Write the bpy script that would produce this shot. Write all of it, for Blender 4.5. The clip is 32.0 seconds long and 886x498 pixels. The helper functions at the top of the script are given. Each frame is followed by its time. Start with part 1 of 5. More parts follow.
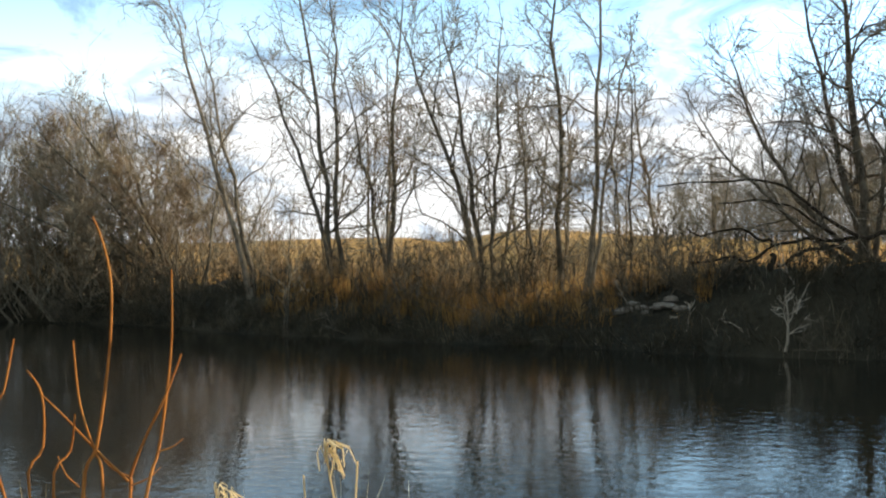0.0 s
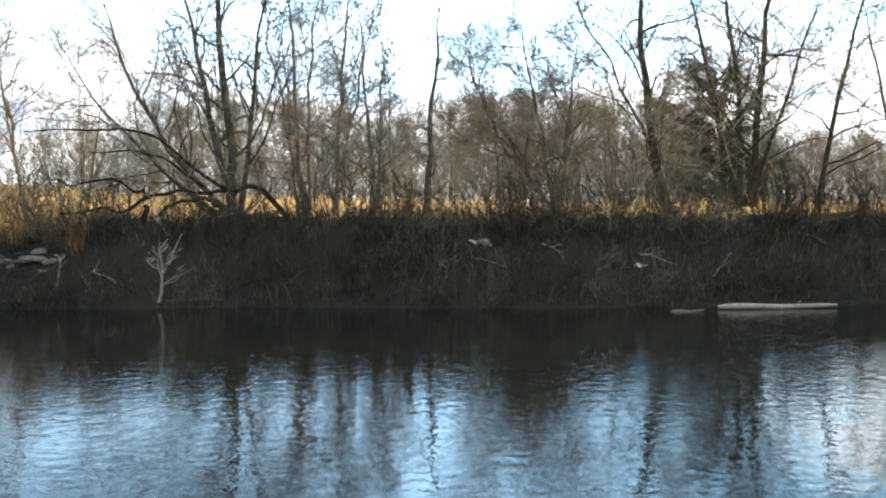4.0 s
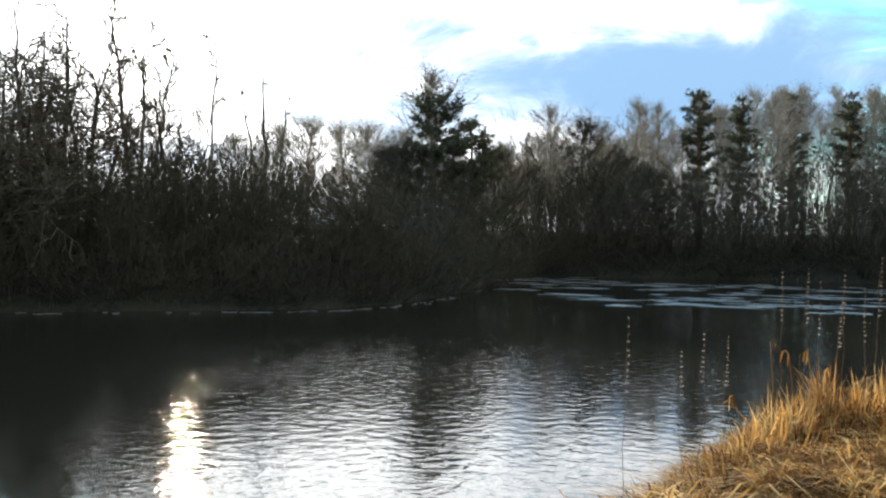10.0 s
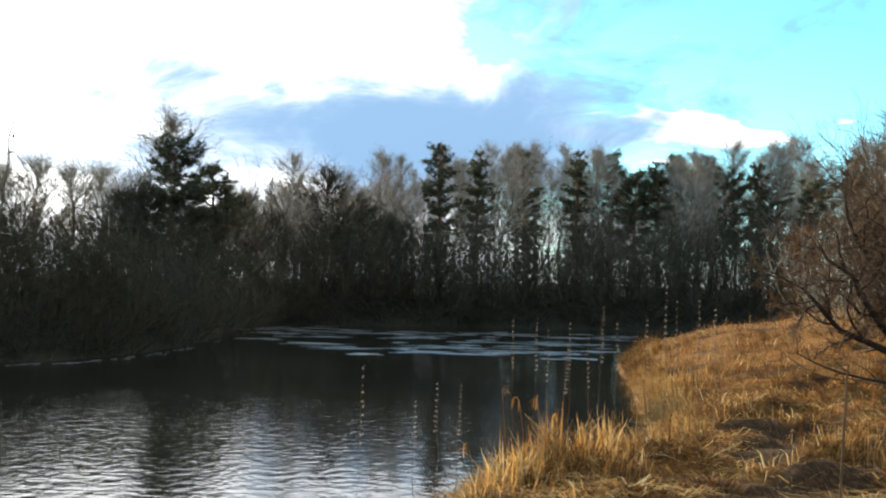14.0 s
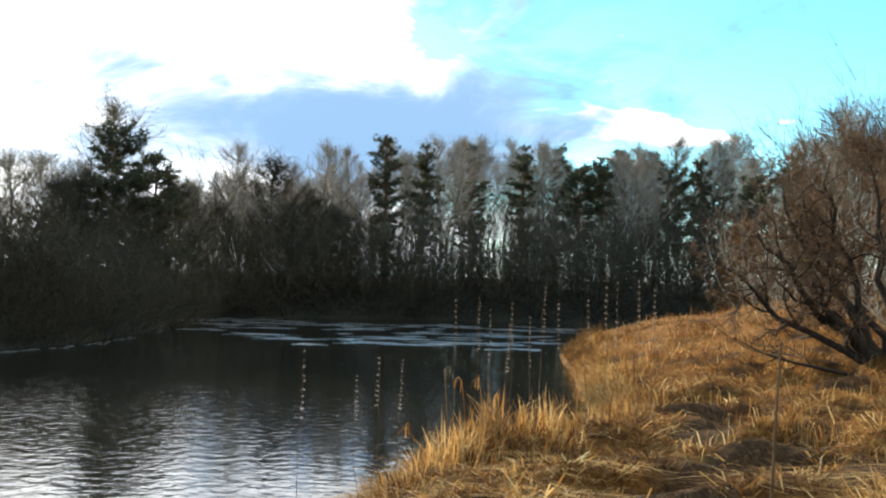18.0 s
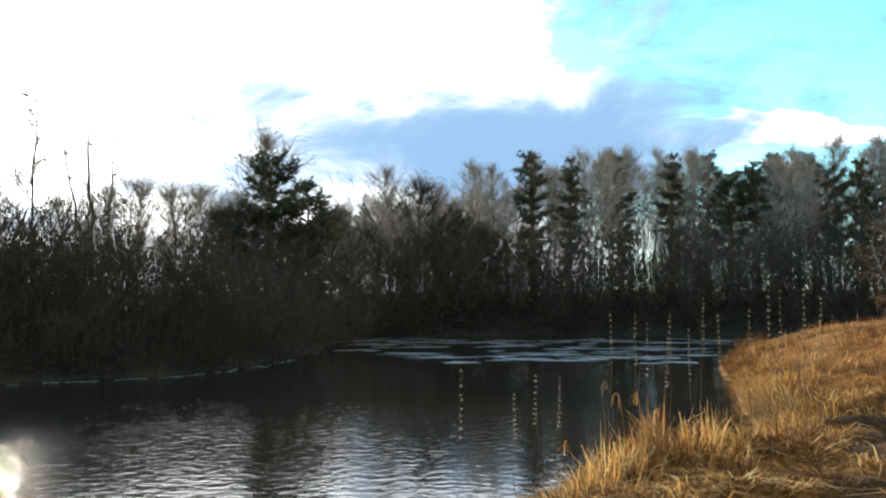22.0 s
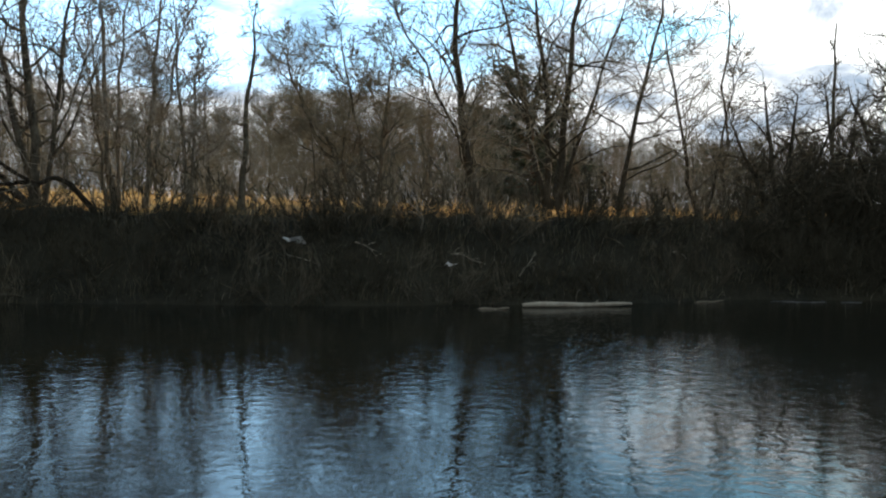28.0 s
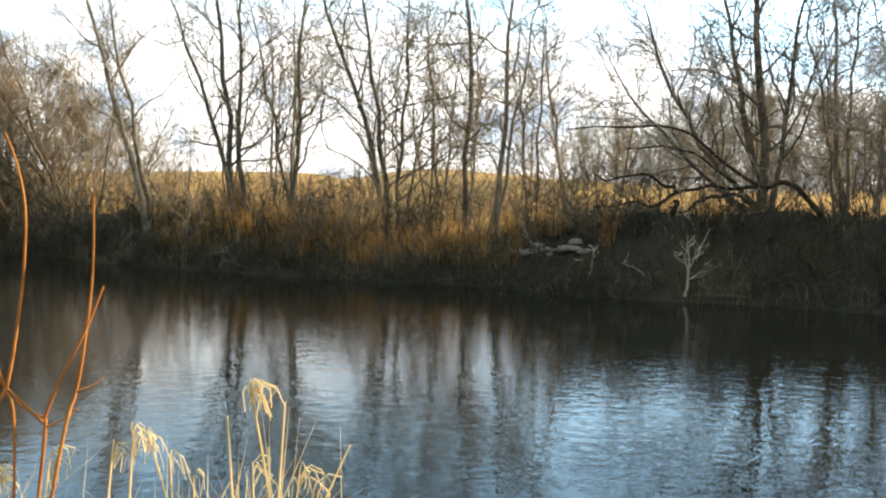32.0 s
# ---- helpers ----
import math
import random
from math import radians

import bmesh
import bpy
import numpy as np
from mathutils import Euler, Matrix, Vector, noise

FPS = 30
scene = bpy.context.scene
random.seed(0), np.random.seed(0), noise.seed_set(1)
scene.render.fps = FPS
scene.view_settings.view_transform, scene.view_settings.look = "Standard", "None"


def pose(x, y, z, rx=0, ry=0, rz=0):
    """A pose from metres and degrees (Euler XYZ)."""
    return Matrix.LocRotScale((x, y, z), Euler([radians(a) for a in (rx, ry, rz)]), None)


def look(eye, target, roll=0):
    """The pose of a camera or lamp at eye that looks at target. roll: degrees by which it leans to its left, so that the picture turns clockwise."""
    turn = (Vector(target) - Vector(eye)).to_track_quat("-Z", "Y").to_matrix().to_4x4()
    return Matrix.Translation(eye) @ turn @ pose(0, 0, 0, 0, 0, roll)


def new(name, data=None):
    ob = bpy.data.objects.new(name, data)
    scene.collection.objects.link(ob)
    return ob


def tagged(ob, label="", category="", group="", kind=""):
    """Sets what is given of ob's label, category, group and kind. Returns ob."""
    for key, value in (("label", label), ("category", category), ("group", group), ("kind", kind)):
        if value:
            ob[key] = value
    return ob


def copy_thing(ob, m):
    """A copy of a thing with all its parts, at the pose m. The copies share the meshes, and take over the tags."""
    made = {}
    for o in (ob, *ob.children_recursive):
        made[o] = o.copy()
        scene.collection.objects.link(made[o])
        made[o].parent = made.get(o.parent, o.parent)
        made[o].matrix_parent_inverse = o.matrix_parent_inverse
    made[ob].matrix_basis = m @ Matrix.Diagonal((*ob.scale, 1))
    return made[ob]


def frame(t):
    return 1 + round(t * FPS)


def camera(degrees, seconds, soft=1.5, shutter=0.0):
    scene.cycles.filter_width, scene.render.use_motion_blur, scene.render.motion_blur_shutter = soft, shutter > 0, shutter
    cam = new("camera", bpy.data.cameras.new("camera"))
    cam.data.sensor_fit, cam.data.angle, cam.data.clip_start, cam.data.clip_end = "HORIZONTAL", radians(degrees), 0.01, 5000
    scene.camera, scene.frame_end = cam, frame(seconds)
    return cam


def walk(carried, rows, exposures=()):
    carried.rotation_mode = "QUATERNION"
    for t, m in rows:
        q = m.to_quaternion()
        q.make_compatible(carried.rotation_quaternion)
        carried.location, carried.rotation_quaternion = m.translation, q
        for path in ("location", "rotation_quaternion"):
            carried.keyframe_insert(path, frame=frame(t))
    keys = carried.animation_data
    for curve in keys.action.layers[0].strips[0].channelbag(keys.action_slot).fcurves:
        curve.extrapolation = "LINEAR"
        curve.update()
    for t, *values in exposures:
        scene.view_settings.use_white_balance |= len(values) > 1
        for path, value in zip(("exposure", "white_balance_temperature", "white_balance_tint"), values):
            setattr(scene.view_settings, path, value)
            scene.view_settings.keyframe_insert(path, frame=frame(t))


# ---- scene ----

# ======== camera and walk ========
PATH = [
    (0, 0.089, -0.155, 2.013, 90.72, -1.21, -0.88),
    (0.5, 0.094, -0.100, 2.030, 89.90, -4.57, -0.72),
    (1, 0.115, -0.023, 2.035, 89.52, -8.16, -0.53),
    (1.5, 0.144, 0.068, 2.024, 88.94, -12.10, -0.31),
    (2, 0.175, 0.138, 2.017, 88.84, -15.64, -0.39),
    (2.5, 0.149, 0.162, 2.012, 88.45, -20.02, -0.25),
    (3, 0.115, 0.158, 2.007, 88.04, -24.30, 0.03),
    (3.5, 0.072, 0.135, 2.004, 87.75, -29.76, -0.27),
    (5.5, -0.446, 0.064, 1.994, 88.12, -50.35, 0.54),
    (6, -0.377, 0.077, 1.996, 87.91, -54.88, 0.84),
    (6.5, -0.286, 0.070, 2.002, 87.46, -60.39, 1.53),
    (7, -0.241, 0.047, 2.012, 87.80, -65.14, 1.22),
    (7.5, -0.219, -0.026, 2.023, 87.99, -70.67, 0.67),
    (8, -0.309, -0.143, 2.033, 88.49, -76.30, 0.67),
    (8.5, -0.222, -0.134, 2.043, 88.96, -80.45, 0.48),
    (9, -0.099, -0.083, 2.049, 88.47, -85.69, 0.86),
    (9.5, -0.081, 0.025, 2.053, 88.48, -91.31, 0.41),
    (10, -0.048, 0.085, 2.053, 88.97, -95.92, 0.93),
    (10.5, -0.057, 0.092, 2.055, 89.44, -99.33, 1.22),
    (11, -0.048, 0.082, 2.065, 90.84, -101.81, 0.88),
    (11.5, -0.045, 0.075, 2.069, 91.06, -103.56, 0.87),
    (12, -0.031, 0.063, 2.068, 91.41, -104.08, 0.32),
    (12.5, -0.002, 0.041, 2.067, 91.59, -104.87, 0.32),
    (13, 0.017, 0.028, 2.063, 91.65, -105.87, 0.54),
    (13.5, 0.057, -0.000, 2.060, 92.05, -108.40, 0.88),
    (14, 0.092, -0.016, 2.056, 91.91, -109.91, 1.24),
    (14.5, 0.127, -0.039, 2.055, 92.01, -111.52, 1.15),
    (15, 0.159, -0.072, 2.054, 92.39, -113.04, 1.04),
    (15.5, 0.168, -0.084, 2.052, 92.38, -114.69, 1.03),
    (17.5, 0.062, -0.036, 1.931, 91.07, -113.73, 1.25),
    (18, 0.063, -0.033, 1.931, 91.71, -112.89, 1.57),
    (18.5, 0.057, -0.026, 1.934, 92.02, -112.95, 1.64),
    (19, 0.053, -0.022, 1.935, 92.24, -113.29, 1.58),
    (19.5, 0.048, -0.018, 1.936, 92.36, -113.82, 1.04),
    (20, 0.055, -0.020, 1.936, 92.17, -113.00, 1.38),
    (20.5, 0.055, -0.018, 1.934, 92.25, -113.42, 1.43),
    (21, 0.055, -0.019, 1.936, 92.41, -112.78, 0.34),
    (21.5, 0.092, -0.030, 1.938, 92.60, -109.41, -0.13),
    (22, 0.100, -0.018, 1.939, 92.52, -104.73, -0.39),
    (22.5, 0.114, 0.001, 1.941, 93.08, -101.08, -0.50),
    (23, 0.122, 0.018, 1.942, 92.69, -96.84, -0.76),
    (23.5, 0.159, 0.007, 1.952, 92.54, -91.77, -0.76),
    (24, 0.183, -0.006, 1.957, 92.06, -86.99, -0.85),
    (24.5, 0.223, -0.016, 1.963, 91.85, -82.34, -0.36),
    (25, 0.189, -0.068, 1.971, 91.57, -75.08, -0.93),
    (25.5, 0.133, -0.103, 1.978, 90.93, -72.40, -0.42),
    (27.5, -0.080, -0.219, 2.000, 88.47, -50.94, 0.72),
    (28, -0.074, -0.212, 2.002, 87.65, -45.20, 0.83),
    (28.5, -0.088, -0.184, 2.000, 87.12, -39.76, 1.14),
    (29, -0.083, -0.079, 1.995, 87.27, -33.39, 0.68),
    (29.5, -0.059, -0.018, 1.988, 87.33, -27.65, 0.52),
    (30, -0.060, 0.008, 1.986, 86.96, -23.14, 1.02),
    (30.5, -0.050, 0.054, 1.982, 86.76, -19.01, 0.92),
    (31, -0.037, 0.083, 1.971, 86.98, -15.02, 0.99),
    (31.5, -0.062, 0.083, 1.973, 86.91, -10.64, 0.71),
    (32, -0.087, 0.092, 1.993, 87.32, -6.84, 0.86),
]


def stand(x, y, z, tilt, turn, lean):
    return pose(x, y, z, tilt, 0, turn) @ pose(0, 0, 0, 0, 0, lean)


cam = camera(46.35, 32.0, soft=2.2)
walk(cam, [(r[0], stand(*r[1:])) for r in PATH],
     exposures=[(0, 0.55, 6650, 10), (1, 0.8, 6633, 10), (2, 1.2, 6617, 10), (3, 1.5, 6600, 10), (5.5, 1.2, 6500, 10), (9, 1.15, 6500, 10), (12, 0.95, 6500, 10), (15, 1.0, 6500, 10), (20, 1.1, 6500, 10), (23, 0.85, 6500, 10), (25.5, 0.35, 6500, 10), (27.5, 0.15, 6500, 10), (28.5, 0.25, 6550, 10), (29.5, 0.55, 6650, 10), (30.5, 0.85, 6775, 10), (32, 1.2, 7000, 10)])

# ======== light ========
SUN_AZ, SUN_EL = radians(82), radians(15)
world = bpy.data.worlds.new("world")
scene.world = world
world.use_nodes = True


class Nodes:
    """A short way to wire up nodes."""

    def __init__(self, tree):
        self.t = tree
        tree.nodes.clear()

    def add(self, kind, ins=None, operation="", data_type="", blend_type="", use_clamp=False):
        n = self.t.nodes.new(kind)
        if operation:
            n.operation = operation
        if data_type:
            n.data_type = data_type
        if blend_type:
            n.blend_type = blend_type
        if use_clamp:
            n.use_clamp = True
        for k, v in (ins or {}).items():
            if isinstance(v, bpy.types.NodeSocket):
                self.t.links.new(v, n.inputs[k])
            else:
                n.inputs[k].default_value = v
        return n

    def math(self, op, a, b=0.0, c=0.0, clamp=False):
        return self.add("ShaderNodeMath", {0: a, 1: b, 2: c}, operation=op, use_clamp=clamp).outputs[0]

    def mix(self, f, a, b, blend="MIX"):
        n = self.add("ShaderNodeMix", {0: f, 6: a, 7: b}, data_type="RGBA", blend_type=blend)
        return n.outputs[2]

    def ramp(self, f, stops, interp="LINEAR"):
        n = self.add("ShaderNodeValToRGB", {0: f})
        n.color_ramp.interpolation = interp
        e = n.color_ramp.elements
        while len(e) < len(stops):
            e.new(0.5)
        for el, (p, c) in zip(e, stops):
            el.position = p
            el.color = (*c, 1) if len(c) == 3 else c
        return n.outputs[0]

    def noise(self, vec, scale, detail=3.0, rough=0.55, dist=0.0):
        return self.add("ShaderNodeTexNoise", {"Vector": vec, "Scale": scale, "Detail": detail, "Roughness": rough, "Distortion": dist})


wn = Nodes(world.node_tree)
sky = wn.add("ShaderNodeTexSky")
sky.sky_type, sky.sun_disc, sky.sun_elevation, sky.sun_rotation = "NISHITA", False, SUN_EL, SUN_AZ
sky.air_density, sky.dust_density, sky.ozone_density = 1.0, 0.6, 2.0
way = wn.add("ShaderNodeTexCoord").outputs["Generated"]
sep = wn.add("ShaderNodeSeparateXYZ", {0: way})
lift = wn.math("ADD", wn.math("MAXIMUM", sep.outputs[2], 0.0), 0.14)
flat = wn.add("ShaderNodeCombineXYZ", {0: wn.math("DIVIDE", sep.outputs[0], lift), 1: wn.math("DIVIDE", sep.outputs[1], lift), 2: 0.0}).outputs[0]
sun_dir = (math.sin(SUN_AZ) * math.cos(SUN_EL), math.cos(SUN_AZ) * math.cos(SUN_EL), math.sin(SUN_EL))
near_sun = wn.math("MAXIMUM", wn.add("ShaderNodeVectorMath", {0: way, 1: sun_dir}, operation="DOT_PRODUCT").outputs["Value"], 0.0)
glow = wn.math("POWER", near_sun, 12.0)
azim = wn.math("ARCTAN2", sep.outputs[0], sep.outputs[1])


def hump(v, centre, width):
    """A soft bell over v."""
    u = wn.math("DIVIDE", wn.math("SUBTRACT", v, centre), width)
    return wn.math("EXPONENT", wn.math("MULTIPLY", wn.math("MULTIPLY", u, u), -1.0))


puffs = wn.noise(flat, 0.50, 7.0, 0.58, 0.5).outputs[0]
fray = wn.noise(wn.add("ShaderNodeMapping", {0: way, 3: (1, 1, 2.2)}).outputs[0], 8.0, 7.0, 0.62, 0.6).outputs[0]
open_sky = hump(azim, radians(141), radians(24))
cover = wn.math("ADD", wn.math("ADD", puffs, wn.math("MULTIPLY", wn.math("SUBTRACT", fray, 0.5), 0.35)), wn.math("MULTIPLY", hump(azim, radians(84), radians(25)), 0.32))
cover = wn.math("ADD", cover, wn.math("MULTIPLY", wn.math("MULTIPLY", hump(azim, radians(16), radians(48)), hump(sep.outputs[2], 0.05, 0.10)), 0.27))
cover = wn.math("SUBTRACT", cover, wn.math("MULTIPLY", open_sky, 0.16))
thin = wn.math("MULTIPLY", wn.math("SUBTRACT", sep.outputs[2], 0.19), 0.7, clamp=True)
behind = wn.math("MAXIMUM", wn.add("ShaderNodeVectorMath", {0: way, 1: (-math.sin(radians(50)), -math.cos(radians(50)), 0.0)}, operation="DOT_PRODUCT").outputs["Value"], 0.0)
cover = wn.math("SUBTRACT", cover, wn.math("ADD", thin, wn.math("MULTIPLY", behind, 0.12)))
north = hump(azim, radians(34), radians(28))
cover = wn.math("SUBTRACT", cover, wn.math("MULTIPLY", wn.math("MULTIPLY", hump(azim, radians(20), radians(52)), wn.math("MULTIPLY", wn.math("SUBTRACT", sep.outputs[2], 0.15), 6.0, clamp=True)), 0.45))
mask = wn.ramp(cover, [(0.50, (0, 0, 0)), (0.60, (1, 1, 1))])
# the grey cloud bank over the far wood, and the small bright clouds beside it
bank = wn.math("ADD", wn.math("MULTIPLY", hump(azim, radians(107.0), radians(12.5)), hump(sep.outputs[2], 0.143, 0.043)), wn.math("MULTIPLY", wn.math("SUBTRACT", fray, 0.5), 1.9))
bank = wn.ramp(bank, [(0.02, (0, 0, 0)), (1.0, (1, 1, 1))])
bank = wn.math("SUBTRACT", 1.0, wn.math("POWER", wn.math("SUBTRACT", 1.0, bank), 4.0))
streaks = wn.noise(wn.add("ShaderNodeMapping", {0: way, 3: (1, 1, 4.5)}).outputs[0], 11.0, 5.0, 0.55, 0.4).outputs[0]
small = wn.math("ADD", wn.math("MULTIPLY", hump(azim, radians(123.5), radians(7)), hump(sep.outputs[2], 0.146, 0.034)), wn.math("MULTIPLY", wn.math("SUBTRACT", streaks, 0.5), 3.2))
small = wn.ramp(small, [(0.62, (0, 0, 0)), (0.80, (1, 1, 1))])
mask = wn.math("MAXIMUM", mask, small)
shine = wn.math("MULTIPLY", glow, 1.1)
level = wn.ramp(sep.outputs[2], [(0.12, (0.86, 0.89, 0.92)), (0.30, (1.30, 1.36, 1.43))])
cloud_col = wn.mix(1.0, level, wn.add("ShaderNodeCombineXYZ", {0: shine, 1: shine, 2: wn.math("MULTIPLY", shine, 0.93)}).outputs[0], "ADD")
clear = wn.mix(1.0, sky.outputs[0], (0.070, 0.165, 0.19, 1), "MULTIPLY")
haze = wn.math("EXPONENT", wn.math("MULTIPLY", wn.math("MAXIMUM", sep.outputs[2], 0.0), -15.0))
clear = wn.mix(wn.math("MULTIPLY", haze, 0.9), clear, (0.75, 0.76, 0.74, 1))
clear = wn.mix(wn.math("MULTIPLY", north, 0.8), clear, (1.15, 1.95, 2.75, 1))
clear = wn.mix(wn.math("MULTIPLY", hump(azim, radians(-14), radians(32)), 0.8), clear, wn.ramp(sep.outputs[2], [(0.17, (0.92, 1.12, 1.24)), (0.26, (0.42, 0.76, 1.12))]))
both = wn.mix(mask, clear, cloud_col)
both = wn.mix(wn.math("MULTIPLY", bank, 0.98), both, (0.16, 0.285, 0.45, 1))
# an unseen, even grey veil added overhead and behind to keep the shade neutral
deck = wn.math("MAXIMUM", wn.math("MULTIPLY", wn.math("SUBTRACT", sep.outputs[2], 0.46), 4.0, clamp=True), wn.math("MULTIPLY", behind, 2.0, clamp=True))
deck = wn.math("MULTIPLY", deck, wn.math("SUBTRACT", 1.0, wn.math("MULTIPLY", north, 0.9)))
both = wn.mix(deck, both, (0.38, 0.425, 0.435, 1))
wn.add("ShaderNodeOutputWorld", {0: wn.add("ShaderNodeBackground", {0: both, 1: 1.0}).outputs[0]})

sun_data = bpy.data.lights.new("sun", "SUN")
sun_data.energy, sun_data.angle, sun_data.color = 5.0, radians(0.6), (1.0, 0.82, 0.57)
sun = new("sun", sun_data)
sun.matrix_world = look((60, 8, 30), (60 - sun_dir[0], 8 - sun_dir[1], 30 - sun_dir[2]))


# ======== materials ========
def principled(name, build):
    m = bpy.data.materials.new(name)
    m.use_nodes = True
    n = Nodes(m.node_tree)
    coord = n.add("ShaderNodeTexCoord").outputs["Object"]
    rand = n.add("ShaderNodeObjectInfo").outputs["Random"]
    ins = build(n, coord, rand)
    b = n.add("ShaderNodeBsdfPrincipled", ins)
    n.add("ShaderNodeOutputMaterial", {0: b.outputs[0]})
    return m


def bark_mat(name, dark, light, patch):
    def build(n, co, rand):
        st = n.add("ShaderNodeMapping", {0: co, 3: (1, 1, 0.25)}).outputs[0]
        grain = n.noise(st, 22, 4).outputs[0]
        blot = n.noise(co, 1.4, 3).outputs[0]
        c = n.ramp(grain, [(0.3, dark), (0.7, light)])
        c = n.mix(n.ramp(blot, [(0.5, (0, 0, 0)), (0.68, (0.7, 0.7, 0.7))]), c, (*patch, 1))
        c = n.mix(n.math("MULTIPLY", rand, 0.35), c, (*dark, 1))
        bump = n.add("ShaderNodeBump", {"Strength": 0.6, "Distance": 0.02, "Height": grain}).outputs[0]
        return {"Base Color": c, "Roughness": 0.9, "Specular IOR Level": 0.12, "Normal": bump}
    return principled(name, build)


def blade_mat(name, a, b, c, seethrough=0.25):
    m = bpy.data.materials.new(name)
    m.use_nodes = True
    n = Nodes(m.node_tree)
    isl = n.add("ShaderNodeNewGeometry").outputs["Random Per Island"]
    co = n.add("ShaderNodeTexCoord").outputs["Object"]
    big = n.noise(co, 1.1, 5, 0.6).outputs[0]
    col = n.ramp(isl, [(0.0, a), (0.5, b), (1.0, c)])
    col = n.mix(n.ramp(big, [(0.44, (0, 0, 0)), (0.60, (0.8, 0.8, 0.8))]), col, (*a, 1))
    d = n.add("ShaderNodeBsdfPrincipled", {"Base Color": col, "Roughness": 0.75, "Specular IOR Level": 0.15})
    tr = n.add("ShaderNodeBsdfTranslucent", {0: col})
    mx = n.add("ShaderNodeMixShader", {0: seethrough, 1: d.outputs[0], 2: tr.outputs[0]})
    n.add("ShaderNodeOutputMaterial", {0: mx.outputs[0]})
    return m


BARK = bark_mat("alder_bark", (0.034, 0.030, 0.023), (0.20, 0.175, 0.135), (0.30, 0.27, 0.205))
# Alder bark again, darkened: the backlit trees' shade is put into the colour.
SHADE_BARK = bark_mat("shaded_alder_bark", (0.028, 0.024, 0.019), (0.10, 0.088, 0.068), (0.12, 0.105, 0.08))
DARK_BARK = bark_mat("wet_bark", (0.018, 0.014, 0.011), (0.06, 0.05, 0.04), (0.05, 0.043, 0.03))
BARK_PALE = bark_mat("pale_bark", (0.085, 0.072, 0.056), (0.32, 0.28, 0.22), (0.38, 0.34, 0.27))
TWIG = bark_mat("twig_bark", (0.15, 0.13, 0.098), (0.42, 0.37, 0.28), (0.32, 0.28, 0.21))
# A lighter, warmer twig bark with sunlight put into the colour.
SUN_TWIG = bark_mat("sunlit_twig", (0.19, 0.13, 0.075), (0.46, 0.34, 0.20), (0.36, 0.26, 0.15))
TWIG_PALE = bark_mat("pale_twig", (0.12, 0.085, 0.055), (0.30, 0.22, 0.14), (0.22, 0.17, 0.12))
BUSH_TWIG = bark_mat("bush_twig", (0.07, 0.040, 0.022), (0.20, 0.12, 0.065), (0.14, 0.087, 0.052))
BRUSH = bark_mat("brush_bark", (0.032, 0.029, 0.021), (0.105, 0.095, 0.068), (0.07, 0.064, 0.047))
RED_TWIG = bark_mat("willow_rod", (0.28, 0.10, 0.025), (0.48, 0.21, 0.055), (0.46, 0.25, 0.08))
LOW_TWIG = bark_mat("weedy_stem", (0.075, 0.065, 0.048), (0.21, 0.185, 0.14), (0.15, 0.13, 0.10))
# Lighter and greyer than birch twigs: haze and sunlight put into the colour.
GREY_TWIG = bark_mat("hazy_sunlit_twig", (0.20, 0.175, 0.145), (0.48, 0.43, 0.36), (0.34, 0.30, 0.25))
BIRCH = bark_mat("birch_bark", (0.16, 0.15, 0.14), (0.55, 0.53, 0.50), (0.10, 0.09, 0.08))
PINE_BARK = bark_mat("pine_bark", (0.07, 0.04, 0.025), (0.22, 0.12, 0.07), (0.26, 0.13, 0.06))
NEEDLE = blade_mat("pine_needles", (0.048, 0.055, 0.034), (0.078, 0.088, 0.054), (0.115, 0.12, 0.078), 0.4)
GOLD = blade_mat("gold_grass", (0.055, 0.024, 0.008), (0.24, 0.112, 0.030), (0.62, 0.37, 0.12), 0.4)
FIELD = blade_mat("field_grass", (0.56, 0.33, 0.12), (0.75, 0.49, 0.20), (0.86, 0.65, 0.33), 0.55)
REED = blade_mat("bleached_reed", (0.62, 0.47, 0.24), (0.80, 0.66, 0.38), (0.88, 0.79, 0.55), 0.5)
RUST = blade_mat("rusty_grass", (0.09, 0.036, 0.010), (0.20, 0.085, 0.022), (0.35, 0.165, 0.05), 0.4)
STRAW = blade_mat("pale_straw", (0.26, 0.13, 0.04), (0.58, 0.37, 0.13), (0.84, 0.63, 0.31), 0.3)
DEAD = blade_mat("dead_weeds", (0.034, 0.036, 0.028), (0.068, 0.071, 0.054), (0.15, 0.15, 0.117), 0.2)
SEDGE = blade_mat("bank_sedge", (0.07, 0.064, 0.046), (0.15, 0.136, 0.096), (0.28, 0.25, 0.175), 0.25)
TAWNY = blade_mat("tawny_stems", (0.34, 0.175, 0.05), (0.56, 0.33, 0.11), (0.76, 0.51, 0.21), 0.5)
FLUFF = blade_mat("seed_heads", (0.16, 0.13, 0.10), (0.30, 0.26, 0.21), (0.42, 0.38, 0.32), 0.3)


def build_soil(n, co, rand):
    a = n.noise(co, 0.35, 5).outputs[0]
    b = n.noise(co, 6.0, 5, 0.65).outputs[0]
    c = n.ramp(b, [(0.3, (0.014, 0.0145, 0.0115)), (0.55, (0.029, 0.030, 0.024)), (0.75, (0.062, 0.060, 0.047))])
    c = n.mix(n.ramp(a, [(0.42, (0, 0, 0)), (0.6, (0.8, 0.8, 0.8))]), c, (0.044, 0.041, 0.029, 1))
    return {"Base Color": c, "Roughness": 0.95, "Specular IOR Level": 0.08, "Normal": n.add("ShaderNodeBump", {"Strength": 0.8, "Distance": 0.06, "Height": b}).outputs[0]}


SOIL = principled("leafy_soil", build_soil)


